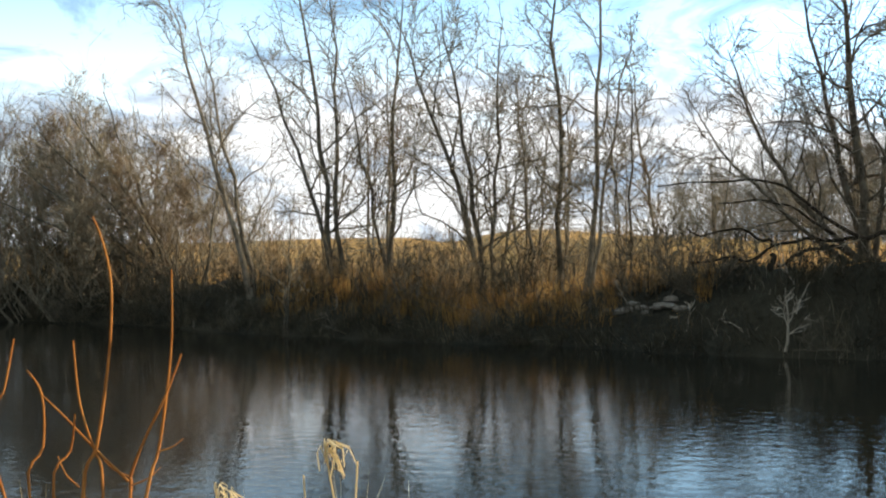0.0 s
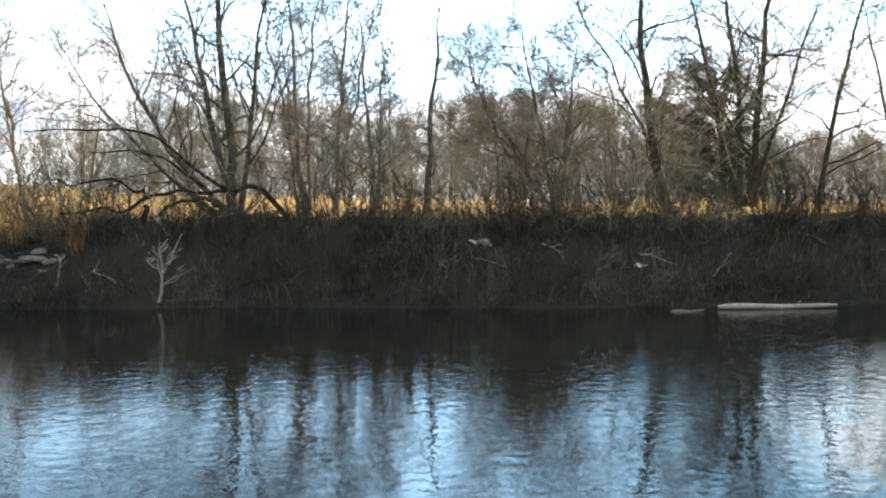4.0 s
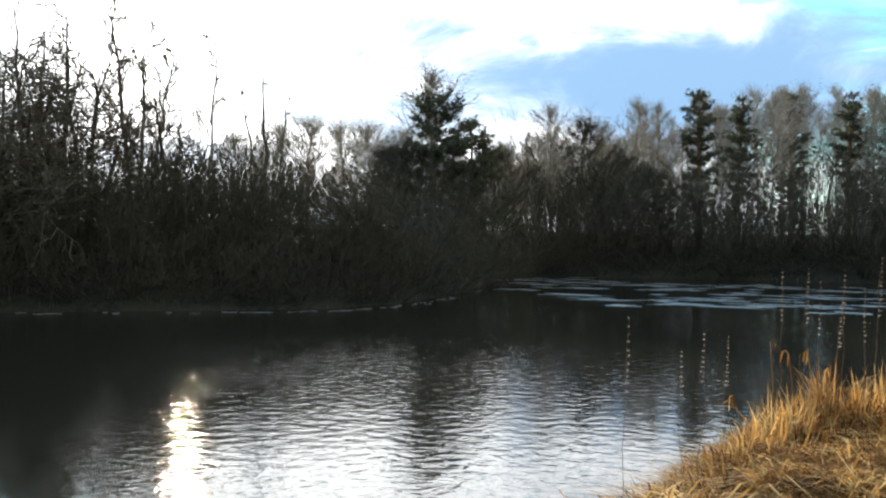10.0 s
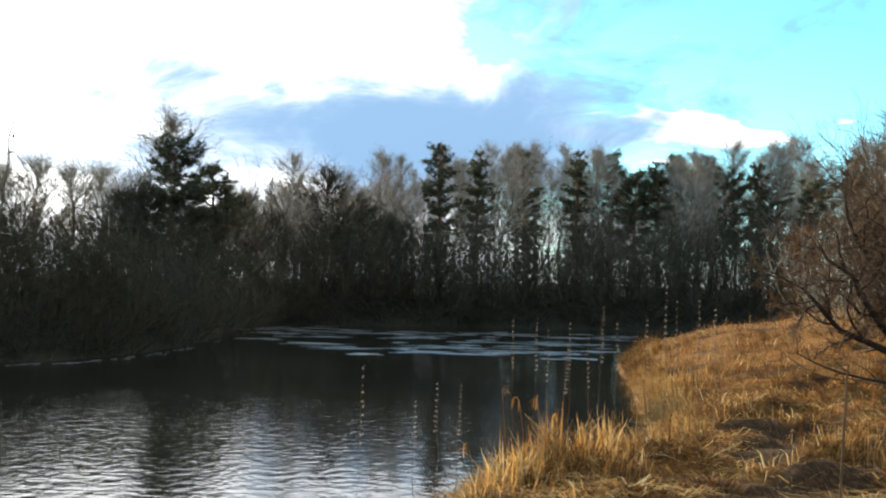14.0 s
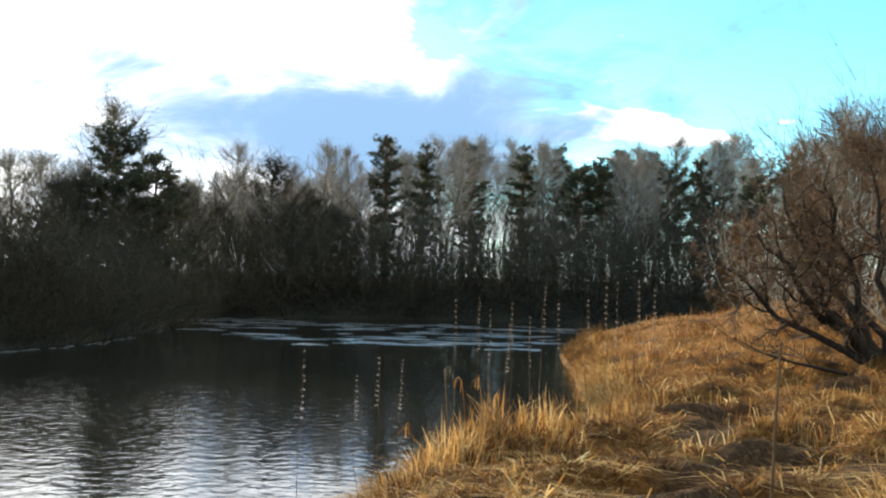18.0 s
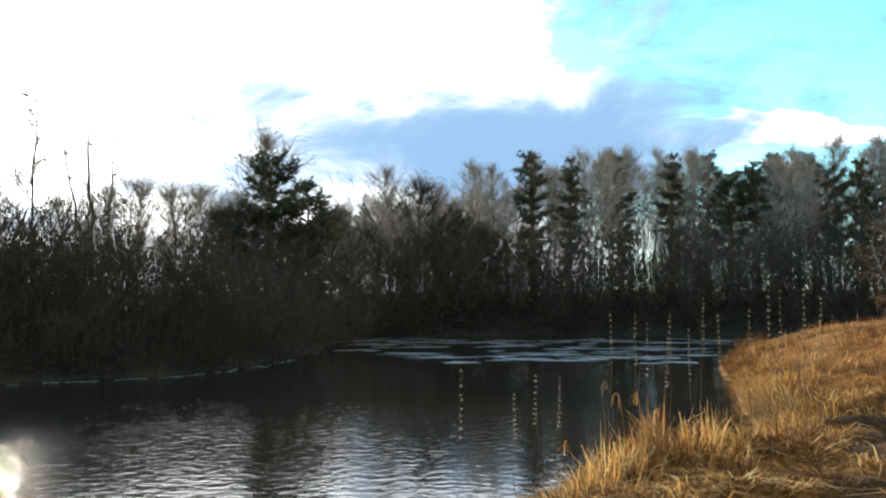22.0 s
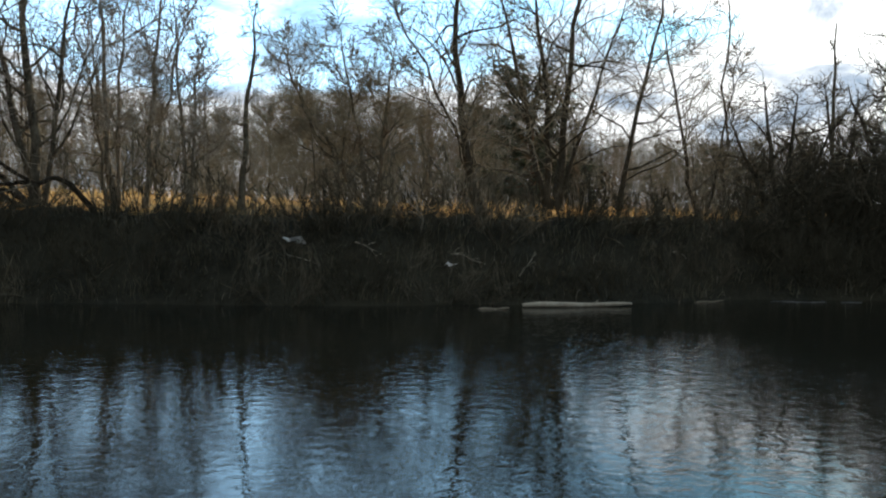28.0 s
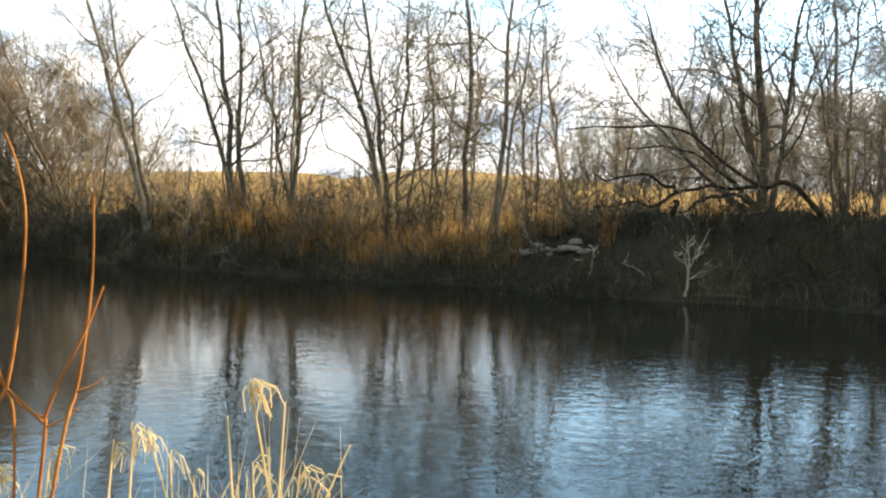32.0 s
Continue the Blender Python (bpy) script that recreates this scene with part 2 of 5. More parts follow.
def build_meadow(n, co, rand):
    a = n.noise(co, 0.25, 5).outputs[0]
    b = n.noise(co, 7.0, 5, 0.7).outputs[0]
    c = n.ramp(b, [(0.3, (0.30, 0.16, 0.05)), (0.52, (0.55, 0.34, 0.12)), (0.75, (0.70, 0.48, 0.2))])
    c = n.mix(n.ramp(a, [(0.42, (0, 0, 0)), (0.62, (0.7, 0.7, 0.7))]), c, (0.40, 0.22, 0.08, 1))
    return {"Base Color": c, "Roughness": 0.95, "Specular IOR Level": 0.08, "Normal": n.add("ShaderNodeBump", {"Strength": 1.0, "Distance": 0.15, "Height": b}).outputs[0]}


MEADOW = principled("dry_meadow", build_meadow)


def build_mat(n, co, rand):
    a = n.noise(co, 1.1, 5, 0.6).outputs[0]
    b = n.noise(co, 14.0, 5, 0.7).outputs[0]
    c = n.ramp(b, [(0.3, (0.09, 0.038, 0.011)), (0.52, (0.22, 0.10, 0.026)), (0.75, (0.38, 0.20, 0.06))])
    c = n.mix(n.ramp(a, [(0.50, (0, 0, 0)), (0.62, (0.9, 0.9, 0.9))]), c, (0.055, 0.034, 0.018, 1))
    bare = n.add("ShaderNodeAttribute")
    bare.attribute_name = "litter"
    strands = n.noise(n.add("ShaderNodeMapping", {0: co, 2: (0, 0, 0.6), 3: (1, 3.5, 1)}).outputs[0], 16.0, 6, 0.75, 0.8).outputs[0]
    # strands of debris, with the hollows' shade put into the dark tones
    shaded_floor = n.ramp(strands, [(0.35, (0.016, 0.011, 0.008)), (0.52, (0.065, 0.036, 0.018)), (0.68, (0.22, 0.12, 0.05))])
    c = n.mix(n.ramp(n.math("ADD", bare.outputs["Fac"], n.math("MULTIPLY", n.math("SUBTRACT", a, 0.5), 0.8)), [(0.25, (0, 0, 0)), (0.5, (1, 1, 1))]), c, shaded_floor)
    return {"Base Color": c, "Roughness": 0.95, "Specular IOR Level": 0.08, "Normal": n.add("ShaderNodeBump", {"Strength": 1.0, "Distance": 0.08, "Height": b}).outputs[0]}


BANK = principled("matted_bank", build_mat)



def build_water(n, co, rand):
    w1 = n.noise(n.add("ShaderNodeMapping", {0: co, 2: (0, 0, radians(20)), 3: (1.0, 1.0, 1)}).outputs[0], 5.4, 3, 0.5, 0.3).outputs[0]
    w2 = n.noise(co, 10.0, 2, 0.5).outputs[0]
    wind = n.ramp(n.noise(co, 0.09, 3).outputs[0], [(0.40, (0.5, 0.5, 0.5)), (0.62, (1, 1, 1))])
    place = n.add("ShaderNodeSeparateXYZ", {0: co})
    gust = n.math("ADD", 0.6, n.math("MULTIPLY", n.math("MULTIPLY", n.math("SUBTRACT", place.outputs[0], 6.0), 0.09, clamp=True), 1.0))
    lee = n.math("SUBTRACT", 1.0, n.math("MULTIPLY", n.math("MULTIPLY", n.math("SUBTRACT", -1.0, place.outputs[1]), 0.4, clamp=True), 0.6))
    wind = n.math("MULTIPLY", wind, n.math("MULTIPLY", gust, lee))
    h = n.math("MULTIPLY", n.math("ADD", w1, n.math("MULTIPLY", w2, 0.14)), wind)
    return {"Base Color": (0.012, 0.012, 0.009, 1), "Roughness": 0.025, "IOR": 1.333,
            "Normal": n.add("ShaderNodeBump", {"Strength": 0.20, "Distance": 0.06, "Height": h}).outputs[0]}


WATER = principled("river_water", build_water)


def build_ice(n, co, rand):
    a = n.noise(co, 3.0, 5, 0.6).outputs[0]
    return {"Base Color": n.ramp(a, [(0.35, (0.04, 0.043, 0.045)), (0.65, (0.19, 0.20, 0.205))]), "Roughness": n.math("ADD", 0.12, n.math("MULTIPLY", a, 0.4)), "IOR": 1.31,
            "Normal": n.add("ShaderNodeBump", {"Strength": 0.7, "Distance": 0.03, "Height": n.noise(co, 7.0, 4, 0.6).outputs[0]}).outputs[0]}


DEADWOOD = bark_mat("bleached_wood", (0.25, 0.22, 0.18), (0.52, 0.47, 0.39), (0.58, 0.54, 0.46))
ICE = principled("river_ice", build_ice)


def build_shore_ice(n, co, rand):
    a = n.noise(co, 6.0, 5, 0.6).outputs[0]
    return {"Base Color": n.ramp(a, [(0.35, (0.05, 0.053, 0.055)), (0.6, (0.20, 0.205, 0.21))]), "Roughness": 0.22, "IOR": 1.31,
            "Normal": n.add("ShaderNodeBump", {"Strength": 1.0, "Distance": 0.06, "Height": n.noise(co, 9.0, 4, 0.6).outputs[0]}).outputs[0]}


SHORE_ICE = principled("rotten_ice", build_shore_ice)


def build_stone(n, co, rand):
    a = n.noise(co, 5.0, 6, 0.65).outputs[0]
    return {"Base Color": n.ramp(a, [(0.3, (0.11, 0.10, 0.085)), (0.7, (0.30, 0.285, 0.25))]), "Roughness": 0.9,
            "Normal": n.add("ShaderNodeBump", {"Strength": 0.6, "Distance": 0.03, "Height": a}).outputs[0]}


STONE = principled("grey_stone", build_stone)


# ======== mesh helpers ========
def mesh_from(name, verts, faces, material, smooth=False):
    me = bpy.data.meshes.new(name)
    me.from_pydata(verts, [], faces)
    me.materials.append(material)
    if smooth:
        me.shade_smooth()
    return me


def part_mesh(name, me, parent, label=""):
    ob = new(name, me)
    ob.parent = parent
    return tagged(ob, label)


def empty(name, at, label, category, group="", kind="", turn=0.0):
    ob = new(name)
    ob.empty_display_size = 0.2
    ob.location = at
    ob.rotation_euler = (0, 0, turn)
    return tagged(ob, label, category, group, kind)


class Sticks:
    """Collects tapered tubes for one mesh."""

    def __init__(self):
        self.v, self.f = [], []

    def tube(self, pts, radii, sides):
        n0 = len(self.v)
        k = len(pts)
        for i, p in enumerate(pts):
            a = pts[max(i - 1, 0)]
            b = pts[min(i + 1, k - 1)]
            d = (b - a)
            d = d.normalized() if d.length > 1e-6 else Vector((0, 0, 1))
            u = d.cross(Vector((0.31, 0.94, 0.12)))
            if u.length < 1e-3:
                u = d.cross(Vector((1, 0, 0)))
            u.normalize()
            w = d.cross(u)
            for s in range(sides):
                a2 = 2 * math.pi * s / sides
                self.v.append(p + (u * math.cos(a2) + w * math.sin(a2)) * radii[i])
        for i in range(k - 1):
            for s in range(sides):
                s2 = (s + 1) % sides
                self.f.append((n0 + i * sides + s, n0 + i * sides + s2, n0 + (i + 1) * sides + s2, n0 + (i + 1) * sides + s))

    def spike(self, p, d, r):
        """A thin straight twig."""
        u = d.orthogonal().normalized() * r
        w = d.cross(u).normalized() * r
        n0 = len(self.v)
        self.v += [p + u, p - u * 0.5 + w * 0.87, p - u * 0.5 - w * 0.87, p + d]
        self.f += [(n0, n0 + 1, n0 + 3), (n0 + 1, n0 + 2, n0 + 3), (n0 + 2, n0, n0 + 3)]

    def sliver(self, p, d, r):
        """A hair-thin twig of one face."""
        u = d.cross(Vector((d.y, -d.z, d.x + 0.01))).normalized() * r
        n0 = len(self.v)
        self.v += [p + u, p - u, p + d]
        self.f.append((n0, n0 + 1, n0 + 2))

    def twig(self, rng, p, d, r, kids, rise=0.12):
        """A thin bent twig that tapers to a point, with side twigs on alternate sides."""
        size = d.length
        bend = Vector((rng.gauss(0, 0.14), rng.gauss(0, 0.14), rise + rng.gauss(0, 0.10))) * size
        m, e = p + d * 0.5 - bend * 0.3, p + d + bend * 0.5
        flat = d.cross(Vector((rng.gauss(0, 1), rng.gauss(0, 1), rng.gauss(0, 1)))).normalized()
        u = flat * r
        n0 = len(self.v)
        self.v += [p + u, p - u, m + u * 0.75, m - u * 0.75, e]
        self.f += [(n0, n0 + 1, n0 + 3, n0 + 2), (n0 + 2, n0 + 3, n0 + 4)]
        side = flat.cross(d).normalized()
        for k in range(kids):
            f = 0.2 + 0.7 * (k + rng.random()) / kids
            q = p.lerp(m, f * 2) if f < 0.5 else m.lerp(e, f * 2 - 1)
            out = side * (0.75 if k % 2 else -0.75) + flat * rng.gauss(0, 0.4) + Vector((0, 0, rise))
            self.sliver(q, (d / size + out).normalized() * size * (0.72 - 0.42 * f) * rng.uniform(0.7, 1.2), r * 0.75)

    def mesh(self, name, material):
        return mesh_from(name, self.v, self.f, material, True)


def bough(rng, start, way, length, r0, r1, steps, wobble, rise):
    """A wandering line: points, radii."""
    pts, radii, p, d = [start.copy()], [r0], start.copy(), way.normalized()
    for i in range(steps):
        d = d + Vector((rng.gauss(0, wobble), rng.gauss(0, wobble), rng.gauss(0, wobble) + rise))
        d.normalize()
        p = p + d * (length / steps)
        pts.append(p.copy())
        radii.append(r0 + (r1 - r0) * (i + 1) / steps)
    return pts, radii


def fork(rng, fine, pts, radii, depth, count, ratio, spread, tip, sides, rise, start=0.25, wobble=0.14, own=None):
    """Side branches along a line, and theirs, into fine; the first order goes to own, one by one, if given."""
    n = len(pts) - 1
    total = sum((pts[i + 1] - pts[i]).length for i in range(n))
    for c in range(count):
        f = start + (1 - start) * (c + rng.random()) / count
        i = min(int(f * n), n - 1)
        u = f * n - i
        p = pts[i].lerp(pts[i + 1], u)
        r = radii[i] + (radii[i + 1] - radii[i]) * u
        d = (pts[i + 1] - pts[i]).normalized()
        side = d.orthogonal()
        side.rotate(Matrix.Rotation(rng.uniform(0, 6.28), 3, d))
        turn = spread * rng.uniform(0.7, 1.25)
        way = d * math.cos(turn) + side * math.sin(turn)
        length = total * ratio * (1.15 - 0.75 * f) * rng.uniform(0.6, 1.3)
        rr = max(min(r * rng.uniform(0.36, 0.6), 0.036), tip * 1.3)
        if depth == 0:
            fine.twig(rng, p, way.normalized() * length * 1.9, tip * 0.9, 2, 0.12 + rise)
            continue
        q, s = bough(rng, p, way, length, rr, tip * 0.9, 6 if depth > 1 else 3, wobble, rise)
        sink = fine
        if own is not None:
            sink = Sticks()
            own.append(sink)
        sink.tube(q, s, sides if depth > 1 else 3)
        if depth > 0:
            fork(rng, fine, q, s, depth - 1, max(int(count * 0.55), 4), 0.55, spread * rng.uniform(0.75, 1.15), tip, sides, rise, 0.15, wobble, None)


def stem_line(rng, base, top, bow, r0, r1, steps=9, wobble=0.06):
    """A trunk from base to top, bowed sideways by bow metres and uneven."""
    pts, radii = [], []
    size = (top - base).length
    side = Vector((bow[0], bow[1], 0))
    for i in range(steps + 1):
        f = i / steps
        j = 0.0 if i == 0 else wobble * size * 0.12
        p = base.lerp(top, f) + side * math.sin(math.pi * f) + Vector((rng.gauss(0, j), rng.gauss(0, j), 0))
        pts.append(p)
        radii.append(r0 * (1 - f) ** 0.8 + r1)
    radii[0] *= 1.5
    return pts, radii


def stuff(ob):
    return tagged(ob, "", "", "", "stuff")


def bare_tree(name, seed, at, stems, label, group="", bark=BARK, twig=TWIG, count=12, ratio=0.34, spread=0.75, rise=0.05, tip=0.0085, depth=2, start=0.16, split=True, crook=0.06):
    """A leafless tree. stems: (top offset x, y, z, bow x, bow y, base radius)."""
    rng = random.Random(seed)
    root = empty(name, at, label, "tree", group)
    fine = Sticks()
    for i, (dx, dy, dz, bx, by, r) in enumerate(stems):
        trunk = Sticks()
        b = Vector((rng.uniform(-0.12, 0.12), rng.uniform(-0.12, 0.12), -0.3)) if i else Vector((0, 0, -0.3))
        pts, radii = stem_line(rng, b, Vector((dx, dy, dz)), (bx, by), r * 0.62, tip * 1.3, 9, crook)
        trunk.tube(pts, radii, 7)
        stem = part_mesh("trunk", trunk.mesh("trunk", bark), root)
        own = [] if split else None
        fork(rng, fine, pts, radii, depth, int(count * 1.25), ratio, spread, tip, 4, rise, start, 0.24, own)
        for limb in own or []:
            part_mesh("branch", limb.mesh("branch", bark), stem)
    stuff(part_mesh("twig_crown", fine.mesh("twig_crown", twig), root, "fine bare twigs"))
    return root


def shrub(name, seed, at, size, width, stems, label, bark=BRUSH, kids=7, tip=0.006, category="shrub", group="bushes along the river", arch=0.1):
    """A bare many-stemmed bush."""
    rng = random.Random(seed)
    root = empty(name, at, label, category, group)
    main, fine = Sticks(), Sticks()
    for s in range(stems):
        a = rng.uniform(0, 6.28)
        out = math.sqrt(rng.random())
        b = Vector((math.cos(a) * out * width * 0.3, math.sin(a) * out * width * 0.3, -0.25))
        t = Vector((math.cos(a) * width * out, math.sin(a) * width * out, size * (1.05 - 0.5 * out * out) * rng.uniform(0.7, 1.05)))
        pts, radii = stem_line(rng, b, t, (math.cos(a) * arch * size, math.sin(a) * arch * size), 0.004 + 0.002 * size, tip * 0.8, 6, 0.15)
        main.tube(pts, radii, 3)
        n = len(pts) - 1
        for k in range(int(kids * 1.4)):
            f = rng.uniform(0.1, 0.98) * n
            i = int(f)
            p = pts[i].lerp(pts[i + 1], f - i)
            way = (pts[i + 1] - pts[i]).normalized() + Vector((rng.gauss(0, 0.7), rng.gauss(0, 0.7), rng.gauss(0.1, 0.45)))
            fine.twig(rng, p, way.normalized() * size * rng.uniform(0.18, 0.42), tip * 1.5, 3)
    stuff(part_mesh("stem_tangle", main.mesh("stem_tangle", bark), root))
    stuff(part_mesh("twig_crown", fine.mesh("twig_crown", bark), root))
    return root


def fine_tree(name, seed, at, height, width, bare, label, group="", bark=BARK, twig=TWIG, boughs=54, per=22, lift=0.85, droop=0.0, tip=0.007, r0=0.011):
    """A leafless tree with an egg-shaped crown of hair-thin twigs, for the distance."""
    rng = random.Random(seed)
    root = empty(name, at, label, "tree", group)
    trunk, limbs, fine = Sticks(), Sticks(), Sticks()
    pts, radii = stem_line(rng, Vector((0, 0, -0.3)), Vector((rng.uniform(-0.3, 0.3), rng.uniform(-0.3, 0.3), height * 0.96)), (rng.uniform(-0.2, 0.2), 0), r0 * height, 0.008, 9, 0.05)
    trunk.tube(pts, radii, 6)
    part_mesh("trunk", trunk.mesh("trunk", bark), root)
    n = len(pts) - 1
    for b in range(boughs):
        u = (b + rng.random()) / boughs
        f = (bare + (0.97 - bare) * u) * n
        i = min(int(f), n - 1)
        p = pts[i].lerp(pts[i + 1], f - i)
        a = rng.uniform(0, 6.28)
        reach = width * math.sin(math.pi * (0.24 + 0.72 * u)) * rng.uniform(0.6, 1.1)
        q, s = bough(rng, p, Vector((math.cos(a), math.sin(a), lift + 0.7 * u)), reach * 1.3, 0.016 + 0.016 * (1 - u), 0.007, 4, 0.16, 0.06)
        limbs.tube(q, s, 3)
        for k in range(per):
            g = rng.uniform(0.15, 1.0) * 3.99
            j = int(g)
            way = (q[j + 1] - q[j]).normalized() + Vector((rng.gauss(0, 0.6), rng.gauss(0, 0.6), rng.gauss(0.1 + droop, 0.4)))
            fine.twig(rng, q[j].lerp(q[j + 1], g - j), way.normalized() * width * rng.uniform(0.2, 0.5), tip, 3, 0.15 + droop)
    stuff(part_mesh("bough_crown", limbs.mesh("bough_crown", twig), root))
    stuff(part_mesh("twig_crown", fine.mesh("twig_crown", twig), root, "fine bare twigs"))
    return root


def blades(name, x, y, z, height, width, lean, heading, material, seed):
    """Grass blades in one mesh: numpy arrays for root, height, width, lean (0 upright, 1 lying) and heading."""
    g = np.random.default_rng(seed)
    n = len(x)
    hx, hy = np.cos(heading), np.sin(heading)
    turn = g.uniform(0, np.pi, n)
    wx, wy = np.cos(turn) * width / 2, np.sin(turn) * width / 2
    up1 = height * 0.55 * np.maximum(1 - 0.45 * lean - 0.95 * np.maximum(lean - 0.85, 0), 0.08)
    up2 = height * np.maximum(1 - 0.75 * lean - 0.3 * np.maximum(lean - 0.85, 0), 0.02)
    o1, o2 = height * 0.28 * lean, height * 0.95 * lean
    v = np.empty((n, 5, 3))
    v[:, 0] = np.stack([x - wx, y - wy, z - 0.05], 1)
    v[:, 1] = np.stack([x + wx, y + wy, z - 0.05], 1)
    v[:, 2] = np.stack([x + hx * o1 - wx * 0.8, y + hy * o1 - wy * 0.8, z + up1], 1)
    v[:, 3] = np.stack([x + hx * o1 + wx * 0.8, y + hy * o1 + wy * 0.8, z + up1], 1)
    v[:, 4] = np.stack([x + hx * o2, y + hy * o2, z + up2], 1)
    k = np.arange(n) * 5
    faces = np.stack([k, k + 1, k + 3, k + 2], 1).tolist() + np.stack([k + 2, k + 3, k + 4], 1).tolist()
    return mesh_from(name, v.reshape(-1, 3).tolist(), faces, material)


# ======== ground and water ========
FAR = [(-90, 70), (-40, 50), (-16, 40), (-8.4, 34), (-5.6, 30.5), (-3, 28.4), (0.5, 25.3), (3.3, 24), (5, 21.8), (7.2, 20.3), (9, 19.3), (10.5, 17.9), (12.6, 15.9),
       (15.7, 14), (18.7, 12.1), (21.6, 11.2), (24.5, 8.6), (25.2, 5.5), (25.7, 2.5), (26.3, 0.5), (28.3, -1.6), (34, -4.2), (44, -6.8), (46.5, -11), (46, -17),
       (43.2, -23), (39, -29), (36, -40), (36, -60), (36, -120)]
NEAR = [(-90, 20), (-40, 10), (-12, 5.0), (-4, 4.7), (0, 4.6), (3, 3.0), (5, 0.8), (6.6, -1.9), (8.0, -2.8), (9.0, -3.8), (9.6, -5.2), (10.6, -6.5), (13.5, -8.2), (18.2, -10.7),
        (25, -14.2), (29, -18), (31, -25), (31, -40), (31, -60), (31, -120)]


def line_distance(px, py, line):
    best = np.full(px.shape, 1e9)
    for (ax, ay), (bx, by) in zip(line[:-1], line[1:]):
        dx, dy = bx - ax, by - ay
        t = np.clip(((px - ax) * dx + (py - ay) * dy) / (dx * dx + dy * dy), 0, 1)
        best = np.minimum(best, np.hypot(px - ax - t * dx, py - ay - t * dy))
    return best


def in_water(px, py):
    poly = FAR + NEAR[::-1]
    inside = np.zeros(px.shape, bool)
    j = len(poly) - 1
    for i in range(len(poly)):
        (xi, yi), (xj, yj) = poly[i], poly[j]
        if yi != yj:
            hit = ((yi > py) != (yj > py)) & (px < (xj - xi) * (py - yi) / (yj - yi) + xi)
            inside ^= hit
        j = i
    return inside


def smooth(a, b, v):
    t = np.clip((v - a) / (b - a), 0, 1)
    return t * t * (3 - 2 * t)


def lumps(x, y):
    return 0.5 * np.sin(1.7 * x + 0.6 * y + 1.3) * np.sin(1.1 * y - 0.5 * x) + 0.3 * np.sin(4.1 * x + 2.2) * np.sin(3.7 * y + 0.8) + 0.2 * np.sin(8.3 * x - 3 * y)


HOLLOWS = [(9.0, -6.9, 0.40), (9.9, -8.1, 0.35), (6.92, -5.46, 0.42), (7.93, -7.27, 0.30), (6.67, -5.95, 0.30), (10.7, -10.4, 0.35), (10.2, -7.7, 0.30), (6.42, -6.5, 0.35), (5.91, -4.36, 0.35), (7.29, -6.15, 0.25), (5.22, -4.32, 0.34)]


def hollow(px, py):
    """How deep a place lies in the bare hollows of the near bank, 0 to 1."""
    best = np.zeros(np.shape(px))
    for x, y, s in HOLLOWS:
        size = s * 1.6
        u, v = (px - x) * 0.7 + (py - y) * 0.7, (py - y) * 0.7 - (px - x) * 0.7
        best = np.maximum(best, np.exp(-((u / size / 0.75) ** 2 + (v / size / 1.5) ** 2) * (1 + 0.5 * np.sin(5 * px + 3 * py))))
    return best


def rough(x, y):
    """Uneven hummocks, half a metre to two metres long."""
    g = np.random.default_rng(17)
    s = np.zeros(np.shape(x))
    for k in range(9):
        a, f = g.uniform(0, 6.28), g.uniform(0.6, 2.2)
        s = s + np.sin((x * math.cos(a) + y * math.sin(a)) * f * 6.28 + 1.2 * np.sin(0.9 * x * math.sin(a) + 1.3 * y) + g.uniform(0, 6.28)) / (0.5 + f)
    return s / 3


def ground_z(px, py):
    px, py = np.asarray(px, float), np.asarray(py, float)
    df, dn = line_distance(px, py, FAR), line_distance(px, py, NEAR)
    wet = in_water(px, py)
    r = np.hypot(px, py)
    far_side = df < dn
    dip = 0.55 * np.exp(-((px - 2.6) / 2.2) ** 2) * (py > 15)
    crest = (1.45 - dip + 0.38 * smooth(5.2, 8.0, px) * smooth(30, 22, px)) * smooth(-0.3, 2.7, df) - 0.05
    field = 0.042 * np.clip(df - 3.5, 0, 55) * smooth(26, 10, px) + 0.014 * np.clip(df - 3.5, 0, 55)
    zf = crest + field + 0.27 * lumps(px, py) * smooth(0.2, 1.6, df) * smooth(8, 4, df)
    zn = 0.42 * smooth(-0.2, 0.7, dn) + 0.045 * np.clip(dn - 0.5, 0, 60) * smooth(60, 20, dn) + 0.75 * smooth(1.5, 9, dn) * smooth(4, 12, px) + 0.42 * smooth(0.3, 2.6, dn) * smooth(9, 17, px) + (0.08 * lumps(px * 0.8, py * 0.8) + 0.16 * rough(px, py)) * smooth(0, 1, dn)
    z = np.where(far_side, zf, zn - 0.11 * hollow(px, py))
    bed = -0.9 * smooth(0, 2.5, np.minimum(df, dn)) - 0.05
    return np.where(wet, bed, z)


def gz(x, y):
    return float(ground_z(np.array([x]), np.array([y]))[0])


